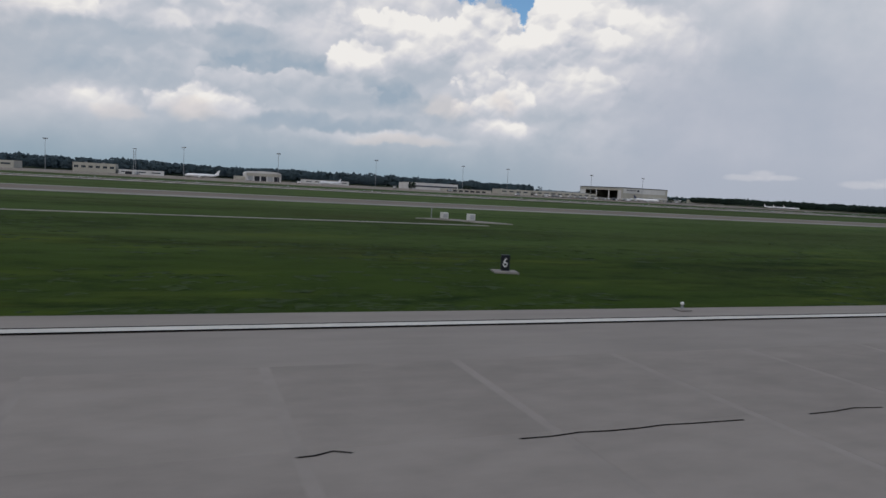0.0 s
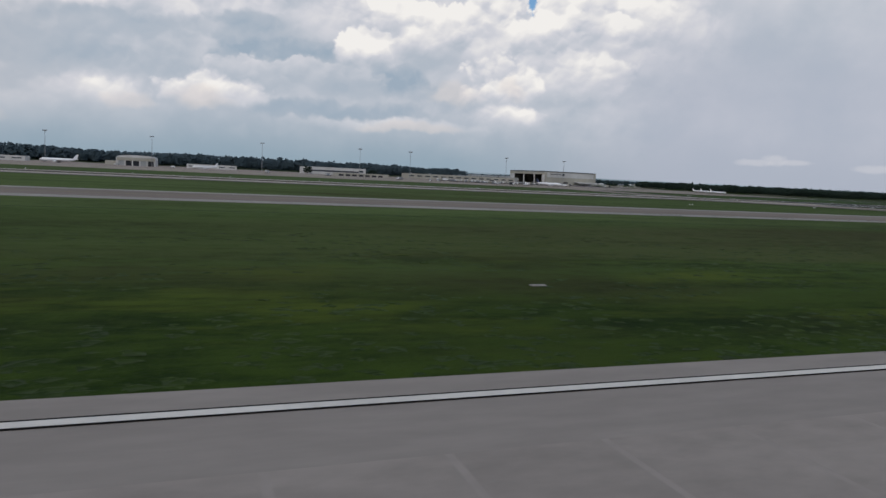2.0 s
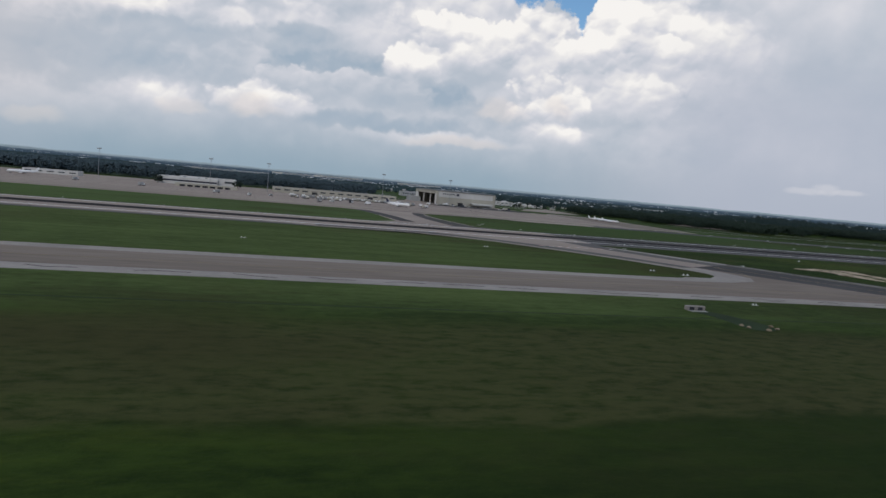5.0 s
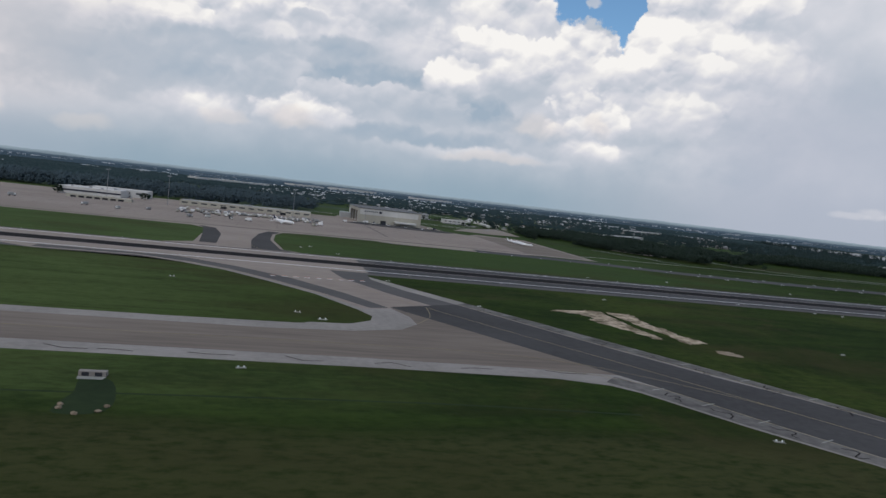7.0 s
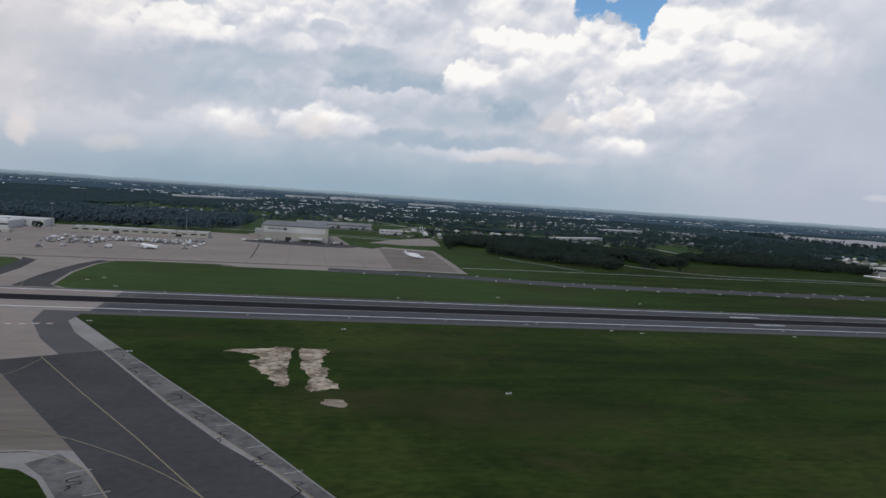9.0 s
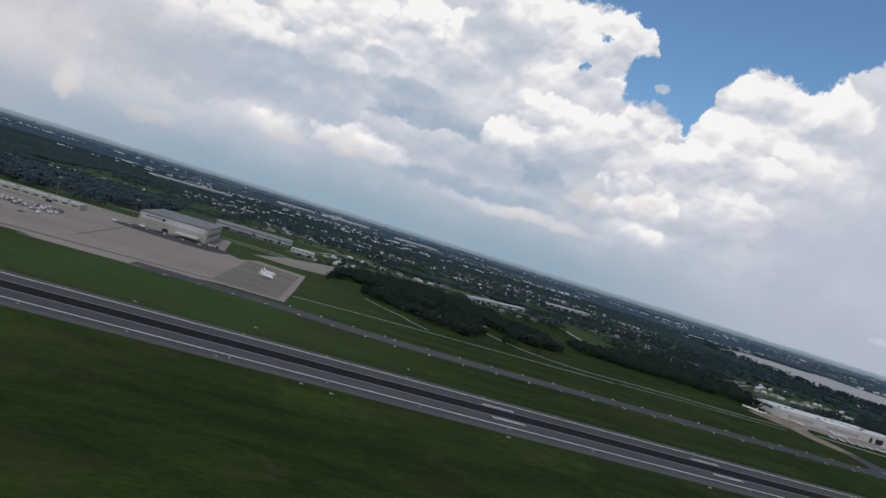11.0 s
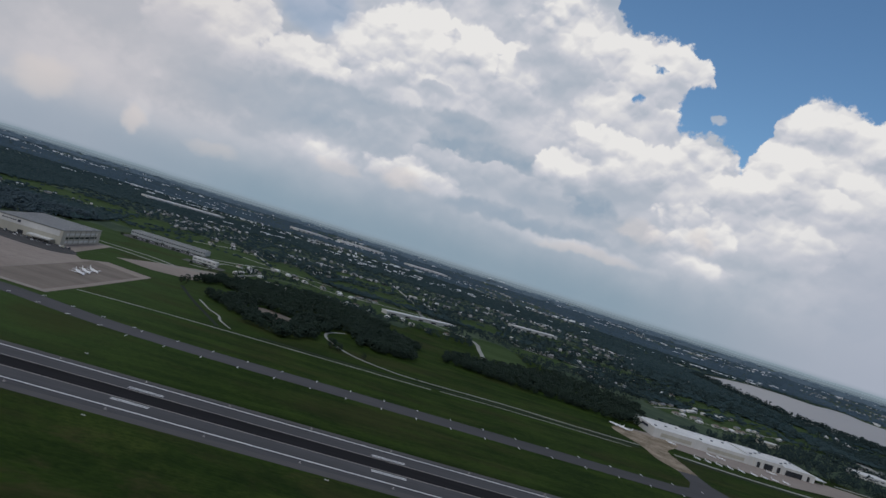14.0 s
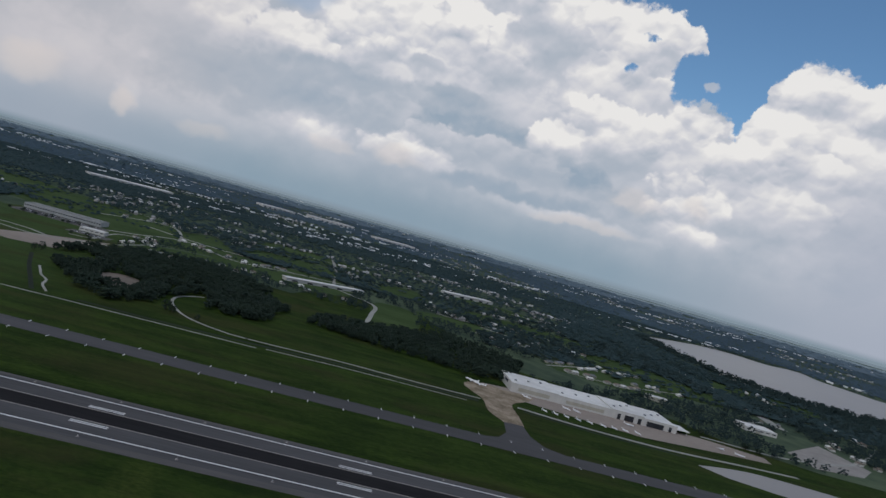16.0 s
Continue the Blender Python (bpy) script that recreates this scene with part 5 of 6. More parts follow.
HX0, HX1, HY0, HY1, HH = 268.2, 303.8, 384.5, 436, 7.9
t = 0.5
part("front_wall", boxes((HX0, HY0, 0, HX1, HY0 + t, HH)), M_WALLC, hang)
part("back_wall", boxes((HX0, HY1 - t, 0, HX1, HY1, HH)), M_WALLC, hang)
part("end_wall", boxes((HX1 - t, HY0 + t, 0, HX1, HY1 - t, HH)), M_WALLC, hang)
part("door_header", boxes((HX0, HY0 + t, 6.2, HX0 + t, HY1 - t, HH)), M_WALLC, hang)
for k, (a, e) in enumerate(((HY0 + t, HY0 + 5), (HY0 + 15, HY0 + 16), (HY0 + 30, HY0 + 31), (HY1 - 7, HY1 - t))):
    part("sliding_door", boxes((HX0 + 0.05, a, 0, HX0 + t - 0.1, e, 6.2)), M_WALLW, hang, "white sliding door leaf")
part("roof", boxes((HX0 - 0.25, HY0 - 0.25, HH, HX1 + 0.25, HY1 + 0.25, HH + 0.35), bevel=0.1), M_ROOFG, hang, "grey metal roof")
for k in range(9):
    y = HY0 + 3 + k * 5.4
    part("roof_rib", boxes((HX0, y, HH + 0.35, HX1, y + 0.35, HH + 0.5)), M_STEEL, hang)
part("white_band", boxes((HX0 + 0.3, HY0 - 0.08, 4.6, HX1 - 0.3, HY0, 7.5)), M_WALLW, hang, "white upper cladding band")
part("corner_post", boxes((HX0 - 0.12, HY0 - 0.14, 0, HX0 + 0.9, HY0 + 0.9, HH + 0.02)), M_WALLC, hang)
part("corner_post", boxes((HX1 - 1.5, HY0 - 0.14, 0, HX1 + 0.12, HY0 + 0.9, HH + 0.02)), M_WALLC, hang)
for k in range(7):
    part("lettering_bar", boxes((HX0 + 3.4 + k * 1.12, HY0 - 0.16, 6.1, HX0 + 4.1 + k * 1.12, HY0 - 0.07, 6.75)), M_TRIM, hang)
part("emblem", boxes((HX0 + 11.6, HY0 - 0.16, 5.7, HX0 + 13.2, HY0 - 0.07, 7.0), bevel=0.02), M_TRIM, hang, "dark square emblem")
canopy = part("canopy", boxes((288.3, HY0 - 5.2, 2.1, 300.6, HY0 - 0.05, 2.35), (288.3, HY0 - 5.3, 1.5, 300.6, HY0 - 5.2, 2.35), bevel=0.03), M_WALLW, hang, "white flat canopy")
for k in range(5):
    part("canopy_post", boxes((288.6 + k * 2.9, HY0 - 5.1, 0, 288.8 + k * 2.9, HY0 - 4.9, 2.1)), M_STEEL, hang)
part("doorway", boxes((281, HY0 - 0.05, 0, 284, HY0 + 0.01, 2.0)), M_DARK, hang)
for k in range(3):
    z0 = 0.9 + k * 2.2
    part("end_window", boxes((HX1 + 0.0, HY0 + 5, z0, HX1 + 0.06, HY1 - 5, z0 + 1.2)), M_WALLW if k != 1 else M_GLASS, hang)
for k in range(6):
    y = HY0 + 8 + k * 7
    part("end_column", boxes((HX1, y, 0, HX1 + 0.3, y + 0.4, HH)), M_WALLC, hang)
part("lean_to", boxes((HX0 - 6, HY1 - 14, 0, HX0 - 0.02, HY1 - 1, 3.2)), M_WALLG, hang)

building("office_block", "low cream office block with a dark stripe", -48, -30, 362, 376, 4.1, M_WALLC, M_ROOFG, windows=6, units=2)
building("annex", "low white annex beside the office block", -29, -9, 364, 374, 1.9, M_WALLW, M_ROOFG, doors=((-26, -23, 1.4),), windows=3)
arch = thing("hangar", "pale arched-roof aircraft hangar with open doors", "hangar", (37.7, 368.5, 0))
bm = bmesh.new()
prof = [(-8.7, 0), (-8.7, 3.5)] + [(-8.7 * math.cos(q * math.pi / 10), 3.5 + 1.5 * math.sin(q * math.pi / 10) ** 0.6) for q in range(1, 10)] + [(8.7, 3.5), (8.7, 0)]
rows = [[bm.verts.new((px, py, pz)) for px, pz in prof] for py in (-9.2, 9.5)]
for q in range(len(prof) - 1):
    bm.faces.new((rows[0][q], rows[0][q + 1], rows[1][q + 1], rows[1][q]))
bm.faces.new(rows[0])
bm.faces.new(rows[1])
bmesh.ops.recalc_face_normals(bm, faces=bm.faces)
part("shell", bm, M_ROOFW, arch)
part("door_header", boxes((-8.3, -9.5, 2.4, 8.3, -9.2, 3.9)), M_WALLC, arch, "cream door header panel")
for q in range(6):
    part("door_pier", boxes((-8.3 + q * 3.2, -9.5, 0, -7.7 + q * 3.2, -9.2, 2.4)), M_WALLW, arch)
for q in range(5):
    part("doorway", boxes((-7.7 + q * 3.2, -9.26, 0, -5.1 + q * 3.2, -9.2, 2.4)), M_DARK if q in (1, 2, 4) else M_WALLG, arch)
part("side_shed", boxes((-13.5, -7, 0, -8.75, 6, 2.0), bevel=0.1), M_WALLC, arch, "low cream side shed")
building("cargo_building", "low white cargo building with a dark window stripe", 119, 148, 374, 394, 3.4, M_WALLW, M_ROOFW, band=(0.45, 0.68), units=4)
building("cargo_annex", "low white shed next to the cargo building", 128, 157, 395, 410, 3.6, M_WALLW, M_ROOFW, windows=4)
building("cargo_building", "long low grey cargo building on the apron edge", 176, 242, 374, 386, 2.5, M_WALLC, M_WALLG, doors=((196, 199, 1.3), (226, 229, 1.3)), windows=14, units=8)
building("cargo_building", "low pale sorting shed at the apron's end", -110, -72, 364, 382, 3.2, M_WALLC, M_ROOFW, windows=6)
building("terminal_shed", "low white-roofed shed beside the apron", 60, 84, 372, 384, 1.8, M_WALLW, M_ROOFG, windows=5)
building("flat_store", "low pale store on the open apron", 130, 158, 348, 353, 1.2, M_WALLC, M_ROOFW, doors=tuple((132 + k * 3.4, 134.4 + k * 3.4, 0.9) for k in range(7)))
building("retail_block", "long white low building with many cars", 285, 343, 545, 560, 3.4, M_WALLG, M_ROOFG, turn=-2, windows=30, units=9)
building("clinic", "small white building beside a car park", 345, 362, 500, 508, 2.4, M_WALLW, M_ROOFW, windows=5)
building("hall", "pale flat-roofed hall among lawns", 400, 416, 470, 480, 2.4, M_WALLC, M_ROOFG, windows=5)

# white business-jet hangar with stepped roof
wh = thing("hangar", "long white hangar with stepped roof and dark doorways", "hangar", (0, 0, 0))
STEPS = [(629, 655, 4.4), (655, 684, 4.0), (684, 702, 4.3), (702, 721, 3.7)]
for x0, x1, h in STEPS:
    part("wall", boxes((x0 + 0.01, 335.5, 0, x1 - 0.01, 363, h)), M_WALLW, wh)
    part("roof", boxes((x0 + 0.3, 335.8, h, x1 - 0.3, 362.7, h + 0.08)), M_ROOFW, wh)
    part("parapet", boxes((x0 + 0.02, 335.42, h - 0.2, x1 - 0.02, 335.7, h + 0.28), (x0 + 0.02, 335.7, h - 0.2, x0 + 0.3, 363, h + 0.28)), M_WALLW, wh)
    for k in range(3):
        a = x0 + 3 + k * (x1 - x0) / 3.2
        part("roof_unit", boxes((a, 343 + 5 * (k % 3), h + 0.08, a + 1.2, 344.2 + 5 * (k % 3), h + 0.7), bevel=0.08), M_STEEL, wh)
for a, e, h in ((687.5, 689.2, 2.9), (691.5, 696.5, 3.0), (699, 700.8, 2.9), (704, 713.5, 2.7), (716.5, 718, 2.6)):
    part("doorway", boxes((a, 335.38, 0, e, 335.5, h)), M_DARK, wh, "dark open hangar doorway")
for a in (685.5, 689.8, 697.2, 702, 714.5, 719.3):
    part("pier", boxes((a, 335.0, 0, a + 1.1, 335.4, 3.6)), M_WALLW, wh)
part("sign_board", boxes((628.9, 344, 2.6, 628.99, 352, 3.8)), M_TRIM, wh, "dark sign panel")
part("panel", boxes((633, 335.4, 1.0, 650, 335.48, 2.9)), M_WALLC, wh)
part("panel", boxes((659, 335.4, 1.0, 680, 335.48, 2.7)), M_WALLC, wh)
part("canopy_roof", boxes((721.1, 337, 1.9, 729, 349, 2.2), bevel=0.05), M_ROOFW, wh)
for a in (722, 728):
    for b_ in (338, 348):
        part("canopy_post", boxes((a, b_, 0, a + 0.25, b_ + 0.25, 1.9)), M_WALLW, wh)
building("shed", "small pale service shed by the lake woods", 800, 822, 402, 416, 2.6, M_WALLW, M_ROOFW, windows=5)
building("shed", "small white service building among trees", 742, 756, 420, 428, 2.4, M_WALLC, M_ROOFW, windows=3)

# ---- light masts ----
mast = thing("light_mast", "tall thin steel apron floodlight mast", "light mast", (-58.5, 358, 0), group="apron light masts")
bm = bmesh.new()
bmesh.ops.create_cone(bm, cap_ends=True, segments=8, radius1=0.13, radius2=0.07, depth=14.4, matrix=Matrix.Translation((0, 0, 7.2)))
part("pole", bm, M_STEEL, mast)
part("lamp_ring", boxes((-0.95, -0.3, 14.2, 0.95, 0.3, 14.4), (-0.3, -0.95, 14.2, 0.3, 0.95, 14.4), bevel=0.03), M_STEEL, mast)
for k in range(8):
    a = k * math.pi / 4
    part("lamp", boxes((0.8 * math.cos(a) - 0.16, 0.8 * math.sin(a) - 0.16, 13.9, 0.8 * math.cos(a) + 0.16, 0.8 * math.sin(a) + 0.16, 14.2), bevel=0.04), M_WALLG, mast)
for x in (0, 44.6, 95.3, 145, 172.5, 232.5, 270):
    copy_thing(mast, pose(x, 358.5 if x < 200 else 366, 0))
lattice = thing("radio_mast", "steel lattice radio mast behind the sheds", "mast", (-22.5, 372, 0))
for a, b_ in ((-0.5, -0.5), (0.5, -0.5), (0.5, 0.5), (-0.5, 0.5)):
    part("leg", ribbon([(a, b_), (a + 0.12, b_)], 0.12, 12.4, 12.4), M_STEEL, lattice)
for k in range(10):
    part("brace", boxes((-0.5, -0.5, 1.2 * k, 0.62, -0.4, 1.2 * k + 0.12), (-0.5, 0.4, 1.2 * k, 0.62, 0.5, 1.2 * k + 0.12)), M_STEEL, lattice)
part("platform", boxes((-0.9, -0.9, 12.4, 0.9, 0.9, 12.6)), M_STEEL, lattice)

# ---- aircraft ----


def loft(sections, seg=14):
    """A tube through rings: (x, radius_y, radius_z, centre_z)."""
    bm = bmesh.new()
    rings = [[bm.verts.new((x, ry * math.cos(2 * math.pi * k / seg), cz + rz * math.sin(2 * math.pi * k / seg))) for k in range(seg)] for x, ry, rz, cz in sections]
    for a, b in zip(rings, rings[1:]):
        for k in range(seg):
            bm.faces.new((a[k], a[(k + 1) % seg], b[(k + 1) % seg], b[k]))
    bm.faces.new(list(reversed(rings[0])))
    bm.faces.new(rings[-1])
    bmesh.ops.recalc_face_normals(bm, faces=bm.faces)
    return bm


def wing(root, tip, chord_r, chord_t, thick, upright=False):
    """A tapered flat wing from root to tip (leading edges)."""
    bm = bmesh.new()
    rows = []
    for (x, y, z), c, th in ((root, chord_r, thick), (tip, chord_t, thick * 0.4)):
        pts = [(x, 0.0), (x - c * 0.3, th), (x - c, 0.02), (x - c * 0.3, -th * 0.6)]
        rows.append([bm.verts.new((px, y + d, z) if upright else (px, y, z + d)) for px, d in pts])
    for k in range(4):
        bm.faces.new((rows[0][k], rows[0][(k + 1) % 4], rows[1][(k + 1) % 4], rows[1][k]))
    bm.faces.new(rows[0])
    bm.faces.new(rows[1])
    bmesh.ops.recalc_face_normals(bm, faces=bm.faces)
    return bm


def aircraft(x, y, turn, length, label, tail, kind="airliner", group=""):
    """Nose towards +x of its own axes."""
    L, R = length, length * 0.052
    t = thing(kind, label, "aircraft", (x, y, 0), turn, group)
    cz = R * 1.75
    part("fuselage", loft([(0.5 * L, R * 0.1, R * 0.1, cz - R * 0.25), (0.47 * L, R * 0.55, R * 0.55, cz - R * 0.15), (0.41 * L, R * 0.95, R * 0.95, cz), (0.2 * L, R, R, cz), (-0.2 * L, R, R, cz), (-0.36 * L, R * 0.72, R * 0.75, cz + R * 0.2), (-0.5 * L, R * 0.12, R * 0.15, cz + R * 0.5)]), M_PLANEW, t, smooth=True)
    zw = cz - R * 0.5
    for s in (-1, 1):
        part("wing", wing((0.1 * L, s * R * 0.8, zw), (-0.13 * L, s * 0.46 * L, zw + R * 0.5), 0.2 * L, 0.05 * L, R * 0.2), M_PLANEW, t)
        part("tailplane", wing((-0.4 * L, s * R * 0.3, cz + R * 0.4), (-0.49 * L, s * 0.17 * L, cz + R * 0.6), 0.09 * L, 0.035 * L, R * 0.1), M_PLANEW, t)
        ex, ey, ez = (0.06 * L, 0.15 * L, zw - R * 0.45) if kind == "airliner" else (-0.25 * L, R * 1.35, cz + R * 0.35)
        eng = part("engine", loft([(ex + 0.045 * L, R * 0.42, R * 0.42, ez), (ex + 0.03 * L, R * 0.5, R * 0.5, ez), (ex - 0.03 * L, R * 0.46, R * 0.46, ez), (ex - 0.06 * L, R * 0.26, R * 0.26, ez)], 10), M_PLANEW, t, smooth=True)
        eng.location.y = s * ey
        part("main_wheel", boxes((-0.03 * L, s * R * 0.9 - R * 0.15, 0, -0.03 * L + R * 0.5, s * R * 0.9 + R * 0.15, R * 0.5), (-0.03 * L + R * 0.2, s * R * 0.9 - R * 0.06, R * 0.4, -0.03 * L + R * 0.3, s * R * 0.9 + R * 0.06, zw), bevel=R * 0.05), M_TYRE, t)
    part("fin", wing((-0.36 * L, 0, cz + R * 0.5), (-0.48 * L, 0, cz + R * 0.6 + 0.14 * L), 0.13 * L, 0.055 * L, R * 0.12, True), tail, t, "dark blue fin" if tail is M_PLANEB else "")
    part("cockpit_glass", loft([(0.462 * L, R * 0.6, R * 0.12, cz + R * 0.3), (0.44 * L, R * 0.84, R * 0.14, cz + R * 0.38)], 10), M_GLASS, t)
    part("nose_wheel", boxes((0.36 * L, -R * 0.12, 0, 0.36 * L + R * 0.4, R * 0.12, R * 0.4), (0.36 * L + R * 0.15, -R * 0.05, R * 0.3, 0.36 * L + R * 0.25, R * 0.05, cz - R * 0.8)), M_TYRE, t)
    return t


aircraft(227.5, 304, -48, 13.0, "white twin-engine airliner with dark blue fin", M_PLANEB)
aircraft(8, 342, 175, 15.0, "white airliner parked on the open apron", M_PLANEW)
aircraft(68, 343, 200, 12.0, "white airliner parked beside low sheds", M_PLANEW)
for x, y, a in ((343, 318, -42), (342.6, 325.5, -44), (343.2, 333, -43)):
    aircraft(x, y, a, 8.8, "small white regional jet on the parking pad", M_PLANEW, "regional_jet", "row of regional jets")
row = [(641, 309.8, -70), (646.5, 309.3, -72), (652, 309, -70), (658, 309, -74), (664, 309.2, -70), (671, 309.8, -70), (677, 310.6, -72), (683, 311.4, -68), (690, 312.6, -70)]
for x, y, a in row:
    aircraft(x, y, a, 4.4, "small white private plane parked on the ramp", M_PLANEW, "private_plane", "private planes on the ramp")
for x, y, a in ((636.5, 329.5, -40), (657, 326.5, -55), (662.5, 326.5, -60), (691, 327, -20), (742, 326, 35), (750, 322, -15)):
    aircraft(x, y, a, 5.4, "white business jet outside the white hangar", M_PLANEW, "business_jet", "business jets by the hangar")
aircraft(608.5, 335, 140, 8.0, "white aircraft parked at the dirt yard", M_PLANEW, "business_jet")
aircraft(612, 331, 150, 7.0, "small white aircraft parked at the dirt yard", M_PLANEW, "business_jet")

# ---- ground vehicles and cargo on the apron ----


def truck(x, y, turn, size, paint, label):
    t = thing("service_truck", label, "truck", (x, y, 0), turn, "apron service trucks")
    s = size
    part("body", boxes((-1.3 * s, -0.5 * s, 0.28 * s, 0.5 * s, 0.5 * s, 1.3 * s), bevel=0.05 * s), paint, t)
    part("cab", boxes((0.55 * s, -0.48 * s, 0.28 * s, 1.25 * s, 0.48 * s, 1.0 * s), bevel=0.1 * s), M_PLANEW, t)
    part("windscreen", boxes((1.2 * s, -0.4 * s, 0.66 * s, 1.27 * s, 0.4 * s, 0.92 * s)), M_GLASS, t)
    for wx in (-0.9, 0.85):
        for wy in (-0.5, 0.5):
            bm = bmesh.new()
            bmesh.ops.create_cone(bm, cap_ends=True, segments=8, radius1=0.24 * s, radius2=0.24 * s, depth=0.16 * s, matrix=pose(wx * s, wy * s, 0.24 * s, 90, 0, 0))
            part("wheel", bm, M_TYRE, t)
    return t


rv = random.Random(21)
for x, y in ((191, 289), (197, 297), (206, 301), (213, 300), (244, 318), (241, 309), (163, 296), (172, 310), (150, 300), (183, 331), (120, 312), (94, 318), (260, 372), (272, 379), (277, 380.5), (283, 379.5), (308, 378), (311, 380), (238, 350), (30, 352), (54, 352), (-20, 352)):
    truck(x, y, rv.uniform(0, 360), rv.uniform(0.75, 1.15), rv.choice((M_PLANEW, M_WALLC, M_STEEL, M_WALLG, M_TRIM)), "small airport service truck on the apron")


def container(x, y, turn, paint):
    t = thing("cargo_container", "grey air cargo container on a dolly", "container", (x, y, 0), turn, "rows of cargo containers")
    bm = bmesh.new()
    prof = [(-0.55, 0.3), (0.3, 0.3), (0.62, 0.62), (0.62, 1.05), (-0.55, 1.05)]
    a = [bm.verts.new((-0.4, py, pz)) for py, pz in prof]
    b = [bm.verts.new((0.4, py, pz)) for py, pz in prof]
    for k in range(5):
        bm.faces.new((a[k], a[(k + 1) % 5], b[(k + 1) % 5], b[k]))
    bm.faces.new(a)
    bm.faces.new(list(reversed(b)))
    bmesh.ops.recalc_face_normals(bm, faces=bm.faces)
    part("shell", bm, paint, t)
    part("dolly", boxes((-0.45, -0.55, 0.1, 0.45, 0.55, 0.28), (-0.4, -0.5, 0, -0.2, -0.35, 0.1), (0.2, -0.5, 0, 0.4, -0.35, 0.1), (-0.4, 0.35, 0, -0.2, 0.5, 0.1), (0.2, 0.35, 0, 0.4, 0.5, 0.1)), M_TYRE, t)
    return t


for m_ in (M_PLANEW, M_STEEL, M_WALLC):
    first = container(0, 0, 0, m_)
    spots = []
    for _ in range(78):
        k = rv.random()
        if k < 0.4:
            spots.append((rv.uniform(205, 232), rv.choice((334, 336, 342)) + rv.uniform(-0.4, 0.4)))
        elif k < 0.75:
            spots.append((rv.uniform(182, 206), rv.uniform(312, 346)))
        else:
            spots.append((rv.uniform(228, 246), rv.uniform(326, 350)))
    first.matrix_basis = pose(*spots[0], 0, 0, 0, 90)
    for x, y in spots[1:]:
        copy_thing(first, pose(x, y, 0, 0, 0, rv.choice((0, 90, 180)) + rv.uniform(-6, 6)))

# ---- parked cars ----
kinds = []
for paint, word in ((M_PLANEW, "white"), (M_TRIM, "dark"), (M_STEEL, "silver")):
    c = thing("car", word + " parked car standing on grey asphalt", "car", (0, 0, 0), group="parked cars")
    part("body", boxes((-0.85, -0.35, 0.12, 0.85, 0.35, 0.36), bevel=0.06), paint, c)
    part("cabin", boxes((-0.5, -0.31, 0.36, 0.35, 0.31, 0.56), bevel=0.07), M_GLASS, c)
    for wx in (-0.55, 0.55):
        for wy in (-0.34, 0.34):
            bm = bmesh.new()
            bmesh.ops.create_cone(bm, cap_ends=True, segments=8, radius1=0.13, radius2=0.13, depth=0.1, matrix=pose(wx, wy, 0.13, 90, 0, 0))
            part("wheel", bm, M_TYRE, c)
    kinds.append(c)
lots = [(290 + 1.5 * (k % 36), 526 + 5 * (k // 36)) for k in range(108)] + [(346 + 1.4 * (k % 14), 488 + 4 * (k // 14)) for k in range(28)]
rv.shuffle(lots)
for k, (x, y) in enumerate(lots[:90]):
    if k < 3:
        kinds[k].matrix_basis = pose(x, y, 0.03, 0, 0, 90)
    else:
        copy_thing(kinds[k % 3], pose(x, y, 0.03, 0, 0, rv.choice((90, 270)) + rv.uniform(-4, 4)))
for k in range(13):
    copy_thing(kinds[(k * 2) % 3], pose(266 + 3.1 * k, 377.5 - 0.35 * k + (k % 3) * 0.7, 0.042, 0, 0, 12 * math.sin(k * 2.1)))
ground_piece("car_park", slab([(284, 522), (350, 519), (352, 542), (286, 545)], 0.03), M_RWSH, "grey asphalt car park outside the long building", "car park")
ground_piece("car_park", slab([(342, 484), (370, 484), (370, 498), (342, 498)], 0.03), M_RWSH, "grey asphalt car park beside a small building", "car park")

# ---- things in the grass ----


def pad_sign(x, y, digit):
    t = thing("distance_sign", "black distance sign with a white numeral " + digit, "sign", (x, y, 0), group="distance remaining signs")
    part("pad", slab([(-0.36, -0.34), (0.36, -0.34), (0.36, 0.34), (-0.36, 0.34)], 0.045, 0.05), M_SHOULDER, t, "pale concrete pad")
    part("box", boxes((-0.125, -0.09, 0.07, 0.125, 0.09, 0.53), bevel=0.012), M_SIGNB, t)
    for a in (-0.09, 0.09):
        part("leg", boxes((a - 0.02, -0.03, 0.04, a + 0.02, 0.03, 0.1)), M_STEEL, t)
    cu = bpy.data.curves.new("numeral", "FONT")
    cu.body, cu.size, cu.align_x, cu.align_y, cu.extrude = digit, 0.40, "CENTER", "CENTER", 0.002
    tmp = bpy.data.objects.new("numeral", cu)
    scene.collection.objects.link(tmp)
    bpy.context.view_layer.update()
    me = bpy.data.meshes.new_from_object(tmp.evaluated_get(bpy.context.evaluated_depsgraph_get()))
    bpy.data.objects.remove(tmp)
    me.materials.clear()
    me.materials.append(M_WHITEP)
    o = new("numeral", me)
    o.parent = t
    o.matrix_basis = pose(-0.015, -0.094, 0.29, 90, 0, 0) @ Matrix.Diagonal((0.8, 1, 1, 1))
    o["label"] = "white numeral " + digit
    return t


pad_sign(9.05, 19.0, "6").rotation_euler.z = radians(-14)
pad_sign(125.6, 19.3, "5").rotation_euler.z = radians(-14)

boxrow = thing("equipment_pad", "pale concrete pad in the grass", "slab", (18.6, 47, 0))
